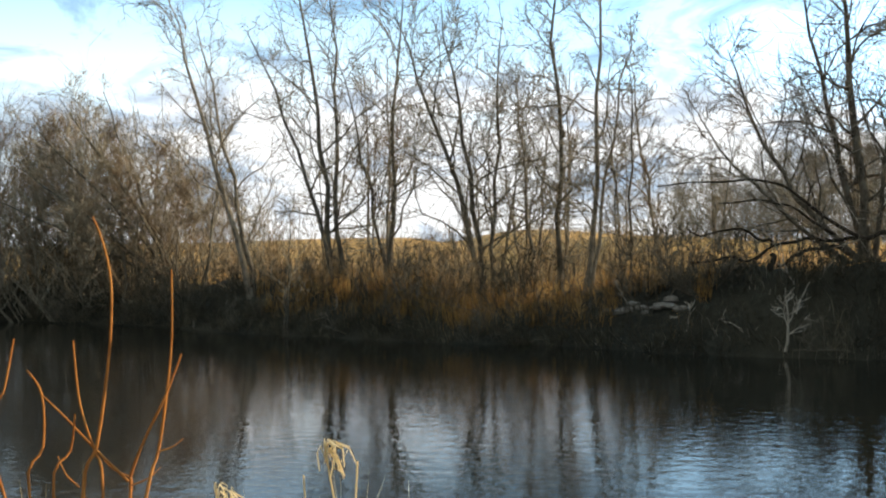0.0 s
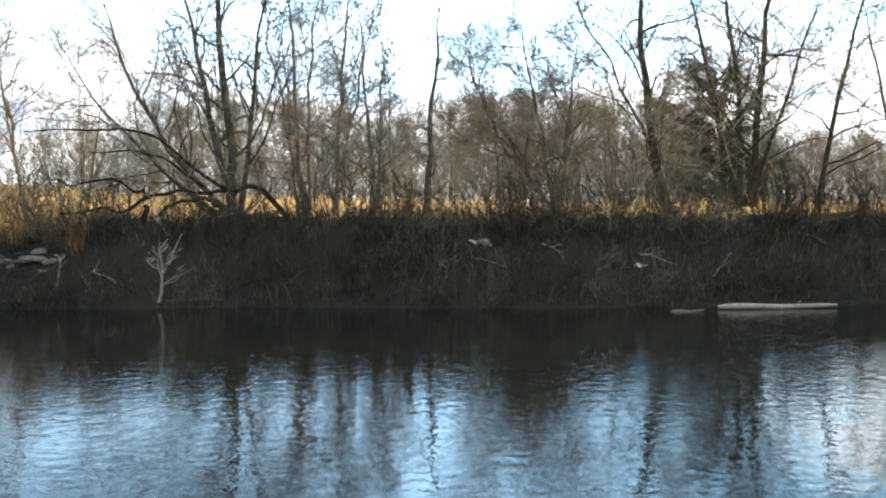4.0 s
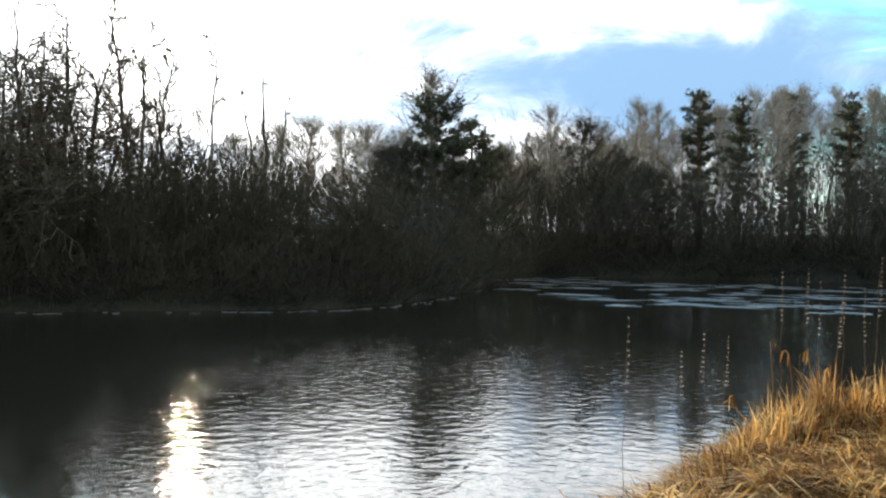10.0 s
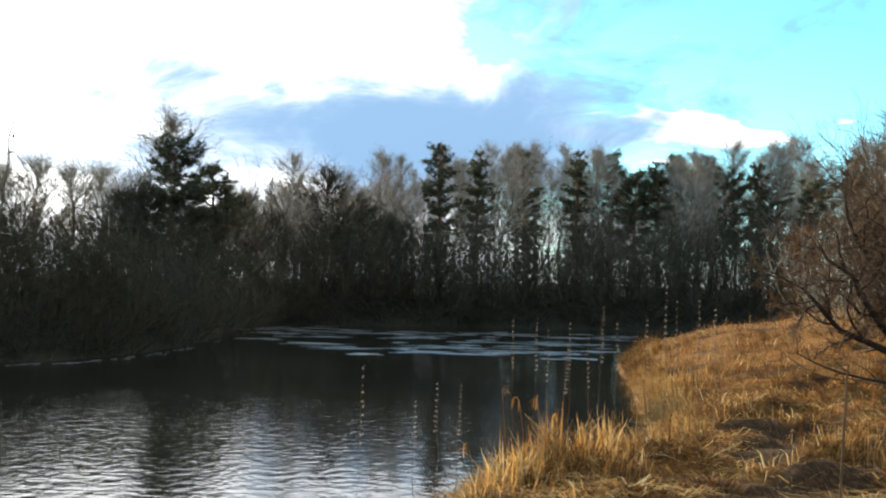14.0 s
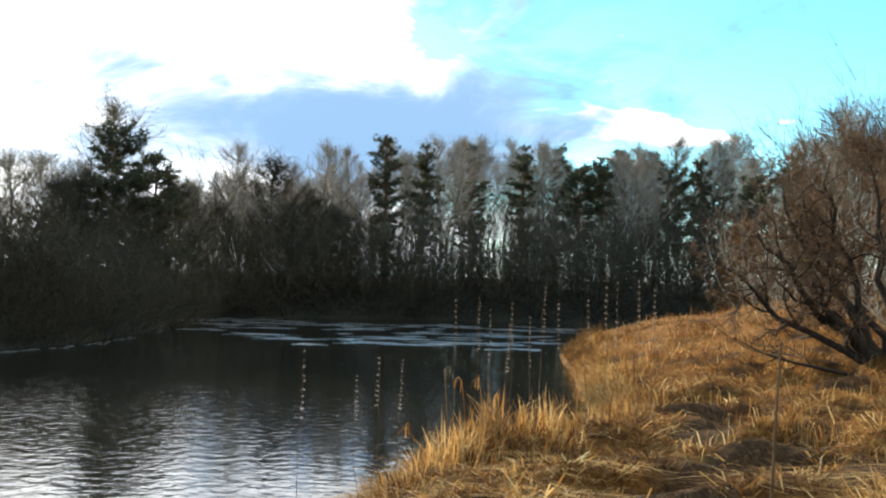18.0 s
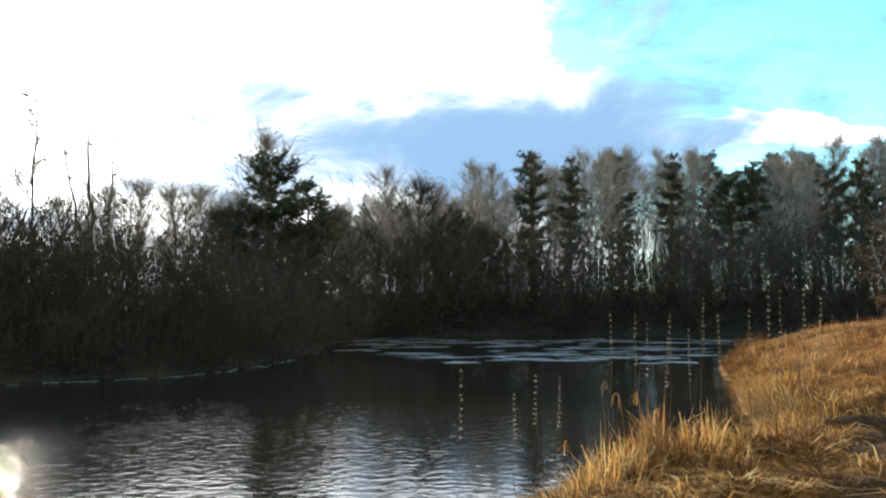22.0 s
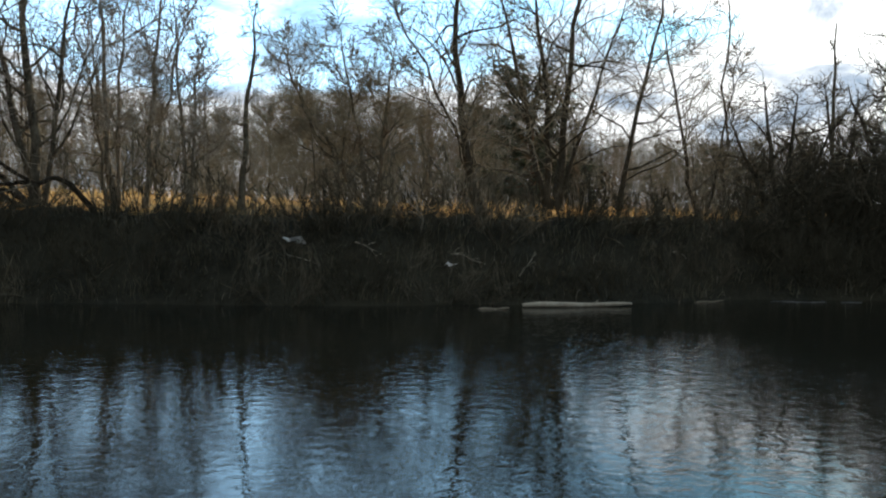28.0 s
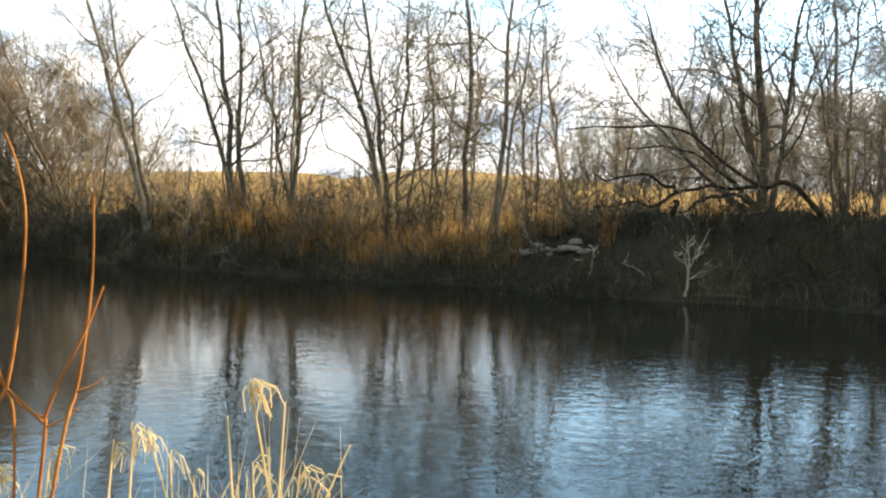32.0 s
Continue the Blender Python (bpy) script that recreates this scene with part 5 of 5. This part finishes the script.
sward("meadow_straw", 10, 9000, 100, 150, 9, 40, lambda x, y, df, dn: (dn < df) & (dn > 0.2), (0.15, 0.45), (0.007, 0.014), (0.3, 1.1), STRAW, "pale dry stalks in the near meadow", 0.45, 1.2, 1.5)
sward("near_grass", 9, 36000, -180, 180, 0.7, 9, lambda x, y, df, dn: (dn < df), (0.10, 0.32), (0.006, 0.014), (0.95, 1.3), GOLD, "short matted dry grass at the water's edge", 0.25, 0.9, 1.8)




def clumps(name, seed, n, per, az0, az1, d0, d1, height, lean, material, label, reach=0.10, dry_only=0.15, inland=99.0):
    """Tufts of drooping grass that fan out from their hearts, most of them falling one way."""
    g, x, y, d = scatter(n, seed, az0, az1, d0, d1)
    df, dn, wet = line_distance(x, y, FAR), line_distance(x, y, NEAR), in_water(x, y)
    ok = (dn < df) & ~wet & (dn > dry_only) & (dn < inland) & (hollow(x, y) < 0.12) & (hollow(x * 1.07, y * 1.07) < 0.35) & (patches(x, y, seed + 5, 2.2) > 0.38)
    x, y = x[ok], y[ok]
    k = len(x)
    size = g.uniform(0.6, 1.35, k)
    fall = 9 * patches(x, y, seed + 6, 3.0)
    i = np.repeat(np.arange(k), per)
    bx, by = x[i] + g.normal(0, reach, len(i)) * size[i], y[i] + g.normal(0, reach, len(i)) * size[i]
    hd = np.where(g.random(len(i)) < 0.55, fall[i] + g.normal(0, 0.6, len(i)), g.uniform(0, 6.28, len(i)))
    h = g.uniform(*height, len(i)) * size[i]
    ob = new(name, blades(name, bx, by, ground_z(bx, by), h, g.uniform(0.008, 0.020, len(i)), np.clip(g.uniform(*lean, len(i)), 0, 1.25), hd, material, seed))
    tagged(ob, label, "grass", "", "stuff")


clumps("grass_clumps", 31, 300, 44, 97, 146, 5.0, 17, (0.22, 0.6), (0.95, 1.3), GOLD, "drooping clumps of golden dry grass on the near bank")
clumps("straw_clumps", 32, 150, 30, 97, 146, 5.0, 15, (0.25, 0.65), (0.9, 1.28), STRAW, "fallen tufts of pale straw on the near bank")
clumps("edge_clumps", 35, 2600, 34, 100, 130, 7, 30, (0.2, 0.5), (0.65, 1.2), GOLD, "golden tufts drooping over the edge of the near bank", 0.10, 0.02, 0.5)
clumps("rust_clumps", 33, 600, 40, 100, 146, 8, 34, (0.16, 0.42), (0.8, 1.28), RUST, "rusty tufts of dry grass in the near meadow", 0.16)
clumps("gold_clumps", 34, 170, 36, 100, 146, 7, 30, (0.16, 0.42), (0.95, 1.3), GOLD, "golden tufts of dry grass in the near meadow", 0.14)


def edge_grass(name, seed, n, first, last, height, lean, material, label):
    """Grass drooping over the edge of the near bank, along its shore line."""
    g = np.random.default_rng(seed)
    line = np.array(NEAR[first:last])
    seg = np.hypot(*np.diff(line, axis=0).T)
    i = g.choice(len(seg), n, p=seg / seg.sum())
    f = g.random(n)
    a, c = line[i], line[i + 1]
    way = (c - a) / seg[i][:, None]
    off = g.uniform(-0.05, 0.55, n)
    x = a[:, 0] + (c - a)[:, 0] * f + way[:, 1] * off
    y = a[:, 1] + (c - a)[:, 1] * f - way[:, 0] * off
    dry = ~in_water(x, y)
    x, y, way, k = x[dry], y[dry], way[dry], int(dry.sum())
    tuft = patches(x, y, seed, 0.5)
    hd = np.arctan2(way[:, 0], -way[:, 1]) + g.normal(0, 0.7, k)
    ob = new(name, blades(name, x, y, ground_z(x, y), (height[0] + (height[1] - height[0]) * g.random(k)) * (0.4 + tuft), g.uniform(0.005, 0.011, k), np.clip(g.uniform(*lean, k), 0, 1.2), hd, material, seed))
    tagged(ob, label, "grass", "", "stuff")


edge_grass("edge_grass", 21, 12000, 7, 15, (0.15, 0.45), (0.5, 1.2), GOLD, "golden dry grass drooping over the water's edge")
edge_grass("edge_straw", 22, 4000, 7, 14, (0.2, 0.5), (0.5, 1.2), STRAW, "pale straw drooping over the water's edge")


# ======== plants at the near edge ========
def tussock(x, y, seed, n, h, label, spread=0.25, material=GOLD):
    g = np.random.default_rng(seed)
    bx, by = x + g.normal(0, spread, n), y + g.normal(0, spread, n)
    ob = new("grass_tussock", blades("grass_tussock", bx, by, ground_z(bx, by) - 0.02, g.uniform(0.45, 1.0, n) * h, g.uniform(0.006, 0.013, n), np.clip(g.normal(0.62, 0.28, n), 0, 1.2), g.uniform(0, 6.28, n), material, seed))
    return tagged(ob, label, "grass", "", "stuff")


for i, (x, y, h, n) in enumerate([(8.2, -3.75, 0.62, 420), (7.95, -4.15, 0.55, 380), (7.5, -3.25, 0.4, 300), (8.9, -4.75, 0.5, 350), (9.4, -6.0, 0.5, 300), (11.2, -7.6, 0.5, 300), (14.6, -9.4, 0.6, 300), (18.4, -11.4, 0.6, 300), (22, -13.4, 0.6, 300),
                                  (7.1, -2.7, 0.32, 260), (25.2, -15, 0.7, 300), (8.0, -7.2, 0.5, 300),]):
    tussock(x, y, 500 + i, n, h, "drooping tussock of golden dry grass at the water's edge", 0.28)


for i, (x, y, h, n, spread) in enumerate([(8.05, -3.92, 0.75, 50, 0.07), (8.15, -3.72, 0.6, 80, 0.12), (7.72, -3.4, 0.62, 120, 0.16), (8.35, -4.3, 0.7, 110, 0.14), (8.75, -4.85, 0.6, 110, 0.15), (7.45, -3.15, 0.5, 110, 0.16)]):
    g = np.random.default_rng(540 + i)
    bx, by = x + g.normal(0, spread, n), y + g.normal(0, spread, n)
    ob = new("grass_tussock", blades("grass_tussock", bx, by, ground_z(bx, by) - 0.02, g.uniform(0.55, 1.0, n) * h, g.uniform(0.009, 0.020, n), np.clip(g.normal(0.45, 0.22, n), 0.05, 1), g.uniform(0, 6.28, n), (STRAW, TAWNY)[i % 2], 540 + i))
    tagged(ob, "tall fan of golden dry grass at the water's edge", "grass", "", "stuff")


def flower_stalk(seed, height, head):
    """A dry spike of whorled seed heads on a thin stem, at the origin."""
    r = random.Random(seed)
    st = Sticks()
    pts, radii = stem_line(r, Vector((0, 0, -0.1)), Vector((r.uniform(-0.04, 0.04), r.uniform(-0.04, 0.04), height)), (0.02, 0), 0.0017, 0.0012, 7, 0.05)
    st.tube(pts, radii, 4)
    root = empty("flower_stalk", (0, 0, 0), "dry brown flower stalk with pale whorled seed heads", "plant", "dry flower stalks")
    part_mesh("stem", st.mesh("stem", BUSH_TWIG), root)
    v, f = [], []
    zz = height - head
    while zz < height:
        u = (zz - height + head) / head
        rad = 0.015 * (1 - 0.5 * u) * r.uniform(0.5, 1.25)
        c = pts[0].lerp(pts[-1], (zz + 0.1) / (height + 0.1))
        for j in range(r.randint(3, 6)):
            a = r.uniform(0, 6.28)
            d = Vector((math.cos(a), math.sin(a), r.uniform(-0.1, 0.9)))
            w = Vector((-math.sin(a), math.cos(a), 0)) * 0.007
            n0 = len(v)
            v += [c, c + d * rad * 0.6 - w + Vector((0, 0, 0.008)), c + d * rad, c + d * rad * 0.6 + w - Vector((0, 0, 0.006))]
            f.append((n0, n0 + 1, n0 + 2, n0 + 3))
        zz += 0.024 + 0.026 * r.random()
    stuff(part_mesh("seed_head", mesh_from("seed_head", v, f, FLUFF), root, "pale dry seed whorls"))
    return root


S = []
rng = random.Random(31)


def stalk(x, y, top):
    g0 = max(gz(x, y), -0.1)
    h = top - g0
    if len(S) < 3:
        ob = flower_stalk(600 + len(S), h, 0.42)
        ob.location = (x, y, g0)
        S.append((ob, h))
        return
    ob, h0 = rng.choice(S)
    copy_thing(ob, pose(x, y, g0, 0, 0, rng.uniform(0, 360)) @ Matrix.Diagonal((1, 1, h / h0, 1)))


for x, y, top in [(7.83, -3.45, 1.80), (7.76, -3.61, 1.79), (7.63, -3.65, 1.71), (7.64, -3.86, 1.79), (7.53, -4.07, 1.89), (7.53, -4.27, 1.79), (7.36, -4.56, 2.11), (7.39, -4.70, 1.96), (7.20, -4.80, 2.00), (7.16, -4.87, 1.93), (7.49, -4.53, 1.83), (7.39, -3.91, 1.66), (7.39, -3.68, 1.59),
                  (6.32, -1.75, 1.53), (6.19, -2.17, 1.46), (6.13, -2.32, 1.42), (6.2, -2.1, 1.35)] :
    stalk(x, y, top)


def reed(name, foot, tip, bend, r0, plume, seed, label, group, material=STRAW):
    """A dry reed: stem, and a drooping head."""
    r = random.Random(seed)
    foot, tip = Vector(foot), Vector(tip)
    root = empty(name, foot, label, "reed", group)
    mid = (foot + tip) / 2 + Vector((bend, 0, 0)) - foot
    st = Sticks()
    pts = smooth_line([Vector((0, 0, 0)), mid * 0.55, mid, tip - foot], 4)
    n = len(pts) - 1
    st.tube(pts, [r0 * (1 - 0.5 * i / n) for i in range(n + 1)], 5)
    part_mesh("stem", st.mesh("stem", material), root)
    if plume:
        v, f = [], []
        top = tip - foot
        to = r.uniform(-0.7, 0.9)
        for k in range(plume):
            a, sw = to + r.gauss(0, 0.75), r.uniform(0.03, 0.15)
            d = Vector((math.cos(a), math.sin(a) * 0.6, 0))
            w = Vector((-d.y, d.x, 0.4)) * r.uniform(0.0025, 0.006)
            low = r.uniform(0, 0.14)
            line = [top - Vector((0, 0, low)), top + d * sw * 0.45 + Vector((0, 0, 0.04 - low * 0.6)), top + d * sw * 0.95 + Vector((0, 0, 0.02 - low * 0.7)), top + d * sw * r.uniform(0.7, 1.3) - Vector((r.gauss(0, 0.02), 0, 0.02 + low * 0.7 + 0.08 * r.random()))]
            n0 = len(v)
            for p in line:
                v += [p - w, p + w]
            for s in range(3):
                f.append((n0 + 2 * s, n0 + 2 * s + 1, n0 + 2 * s + 3, n0 + 2 * s + 2))
        stuff(part_mesh("plume", mesh_from("plume", v, f, material), root, "drooping pale dry leaves"))


REEDS = "dry reeds at the near edge"
for i, (tip, bend, plume, lean) in enumerate([((-0.30, 3.40, 1.40), 0.03, 12, 0.10), ((-0.37, 3.40, 1.30), 0.0, 0, 0.06), ((-0.19, 3.42, 1.34), 0.0, 0, -0.03), ((-0.66, 3.40, 1.26), 0.01, 7, 0.0), ((-0.72, 3.40, 1.23), 0.0, 4, 0.0),
                                              ((-0.62, 3.42, 1.25), 0.0, 6, 0.2), ((0.02, 3.45, 1.19), 0.0, 0, -0.25), ((-0.55, 3.42, 1.17), 0.0, 3, 0.06), ((-0.14, 3.44, 1.12), 0.0, 8, -0.05), ((-0.90, 3.36, 1.20), 0.0, 7, 0.0),
                                              ((-1.05, 3.3, 1.16), 0.0, 12, 0.0), ((-0.48, 3.44, 1.10), 0.0, 2, 0.05), ((-0.24, 3.4, 1.2), 0.0, 0, 0.02), ((-0.29, 3.4, 1.15), 0.02, 5, 0.0), ((-0.09, 3.4, 1.08), 0.0, 2, -0.1)]):
    tip = (-0.087 + (tip[0] + 0.087) * 1.45, 0.092 + (tip[1] - 0.092) * 1.45, 1.99 + (tip[2] - 1.99) * 1.45)
    foot = (tip[0] + lean * 1.6, tip[1] - 0.4, max(gz(tip[0] + lean * 1.6, tip[1] - 0.4), 0.0) - 0.03)
    reed("dry_reed", foot, tip, bend, 0.0085, int(plume * 1.5), 700 + i, "pale dry reed with a drooping head" if plume else "bare pale dry reed stem", REEDS, REED)
for i, (tip, lean, plume) in enumerate([((8.33, -3.57, 1.16), 0.05, 3), ((8.25, -3.7, 1.05), 0.0, 2), ((8.2, -3.84, 1.12), 0.05, 3), ((8.13, -4.0, 0.98), 0.0, 3), ((8.42, -3.3, 0.66), -0.25, 4)]):
    foot = (tip[0] + lean, tip[1] - 0.1, gz(tip[0], tip[1]) - 0.03)
    reed("dry_reed", foot, tip, 0.0, 0.008, plume, 730 + i, "bent golden reed in a grass tussock", "dry reeds on the near bank", GOLD)
g = np.random.default_rng(9)
for i, (x, y, n, h) in enumerate([(-0.33, 4.45, 200, 1.15), (-0.75, 4.4, 110, 0.95), (-1.45, 4.4, 200, 1.15)]):
    tussock(x, y, 760 + i, n, h, "clump of pale dry grass at the water's edge", 0.12, REED)


def rod_bush():
    foot = Vector((-1.17, 3.9, gz(-1.17, 3.9)))
    root = empty("willow_shoots", foot, "leafless willow shoots with orange-red bark", "shrub")
    # heights and places along the bank, from the lowest point up
    rods = [[(-1.23, 1.13), (-1.18, 1.32), (-1.14, 1.54), (-1.12, 1.73), (-1.12, 1.95), (-1.15, 2.11), (-1.19, 2.21)], [(-0.99, 1.12), (-0.95, 1.29), (-0.91, 1.51), (-0.89, 1.73), (-0.88, 2.0)],
            [(-1.06, 1.11), (-1.06, 1.19), (-1.0, 1.34), (-0.91, 1.51), (-0.85, 1.67)], [(-1.15, 1.15), (-1.19, 1.3), (-1.21, 1.39), (-1.25, 1.52), (-1.27, 1.73)], [(-1.43, 1.14), (-1.39, 1.32), (-1.4, 1.52), (-1.44, 1.62)],
            [(-1.34, 1.14), (-1.29, 1.3), (-1.25, 1.45)], [(-1.6, 1.31), (-1.54, 1.54), (-1.5, 1.74)]]
    r = random.Random(3)
    for i, line in enumerate(rods):
        low = Vector((0.25 * (line[0][0] + 1.17), r.uniform(-0.05, 0.05), -0.05))
        st, _, _ = limb([low] + [Vector((x + 1.17, r.gauss(0, 0.02), z - foot.z)) for x, z in line], 0.0085 if i < 3 else 0.0065, 0.0038, 6)
        part_mesh("shoot", st.mesh("shoot", RED_TWIG), root)
    side, _, _ = limb([Vector((x + 1.17, 0.0, z - foot.z)) for x, z in ((-1.06, 1.18), (-1.19, 1.31), (-1.29, 1.42), (-1.39, 1.52))], 0.006, 0.003, 6)
    part_mesh("side_shoot", side.mesh("side_shoot", RED_TWIG), root)
    for x, z, dx, dz in ((-1.06, 1.20, -0.10, 0.06), (-1.06, 1.16, 0.12, 0.07), (-0.95, 1.29, 0.10, 0.05), (-1.25, 1.16, -0.09, 0.12)):
        st, _, _ = limb([Vector((x + 1.17, 0, z - foot.z)), Vector((x + 1.17 + dx * 0.6, 0.01, z - foot.z + dz * 0.4)), Vector((x + 1.17 + dx, 0.02, z - foot.z + dz))], 0.004, 0.002, 5)
        part_mesh("side_shoot", st.mesh("side_shoot", RED_TWIG), root)


rod_bush()


def near_sapling():
    root = empty("sapling", (5.36, -4.58, gz(5.36, -4.58)), "thin bare sapling in the dry grass", "sapling")
    foot = Vector((5.36, -4.58, gz(5.36, -4.58)))
    for name, line, r0, r1 in [("trunk", [(5.36, -4.58, 0.3), (5.345, -4.6, 1.05), (5.33, -4.62, 1.53), (5.32, -4.62, 1.6)], 0.011, 0.005), ("branch", [(5.33, -4.62, 1.50), (5.46, -4.45, 1.55), (5.62, -4.27, 1.71)], 0.006, 0.003),
                               ("branch", [(5.33, -4.62, 1.52), (5.2, -4.76, 1.49), (5.08, -4.88, 1.48)], 0.006, 0.003), ("branch", [(5.335, -4.61, 1.35), (5.28, -4.66, 1.45), (5.27, -4.68, 1.58)], 0.004, 0.002)]:
        st, _, _ = limb([Vector(p) - foot for p in line], r0, r1, 5)
        part_mesh(name, st.mesh(name, BUSH_TWIG), root)


near_sapling()

# leaning bush on the near meadow, and brush behind it
bush_z = gz(11.27, -12.12)
stems = [(0.12, 1.58, 1.98, 0.20), (0.40, 2.4, 2.75, 0.13), (0.84, 1.66, 3.43, 0.13), (0.43, 1.18, 3.81, 0.10), (0.43, 0.44, 4.03, 0.12), (0.05, 0.05, 4.27, 0.09), (-0.06, -0.74, 4.40, 0.09), (0.62, 2.9, 2.28, 0.10), (0.48, 1.54, 3.13, 0.07)]
bare_tree("leaning_bush", 800, (11.27, -12.12, bush_z), [(dx, dy, dz - bush_z, 0.05, 0.12 * dy, rad) for dx, dy, dz, rad in stems], "leaning brown bush of bare twigs on the meadow", "", DARK_BARK, BUSH_TWIG, 12, 0.36, 0.85, 0.05, 0.006, 2, 0.42, True, 0.2)


def fallen_branch():
    at = Vector((10.75, -10.45, gz(10.75, -10.45)))
    root = empty("fallen_branch", at, "long dead branch lying over the dry grass", "branch")
    r = random.Random(55)
    line = [Vector(p) for p in ((0, 0, 0.04), (-0.2, 0.65, 0.14), (-0.4, 1.3, 0.24), (-0.62, 1.95, 0.38), (-0.8, 2.5, 0.56))]
    st, pts, radii = limb(line, 0.028, 0.006, 6)
    part_mesh("stem", st.mesh("stem", DARK_BARK), root)
    fine = Sticks()
    fork(r, fine, pts, radii, 1, 9, 0.2, 0.7, 0.003, 3, 0.04, 0.3, 0.2)
    stuff(part_mesh("twig_crown", fine.mesh("twig_crown", DARK_BARK), root))


fallen_branch()
for az, d, k in [(131, 27, 1.0), (131.5, 23, 1.0), (133, 26, 1.2), (134.5, 22, 1.1), (136, 25, 1.3), (138, 20, 1.2), (140, 24, 1.3),  (135, 32, 1.4), (142, 19, 1.2)]:
    x, y, z = polar(az, d)
    plant(PALE, x, y, k)

x, y, z = polar(129.0, 45)
fine_tree("oak_tree", 812, (x, y, z), 5.4, 1.5, 0.15, "small tree with a rusty brown crown at the wood's edge", "", BARK, RUST, 50, 34, 0.6, 0.0, 0.012)
BROWN = "brown bushes of the near meadow"
K = [fine_tree("brown_bush", 810, polar(135.2, 21), 3.2, 2.2, 0.06, "dense red-brown bush of bare twigs on the meadow", BROWN, BARK, BUSH_TWIG, 36, 40, 0.8, 0.1, 0.005),
     fine_tree("bare_tree", 811, polar(134.0, 31), 5.0, 1.9, 0.2, "bare pale-stemmed tree behind the brown bush", BROWN, BARK_PALE, TWIG_PALE)]
for az, d, k, w in [(132.6, 24, 0.62, 0), (136.5, 23, 0.9, 0), (139.5, 21, 0.85, 0), (142.0, 22, 0.9, 0), (136.5, 29, 0.8, 1), (139.0, 30, 0.85, 1), (141.5, 28, 0.85, 1)]:
    x, y, z = polar(az, d)
    copy_thing(K[w], pose(x, y, z, 0, 0, az * 41) @ Matrix.Diagonal((k, k, k, 1)))
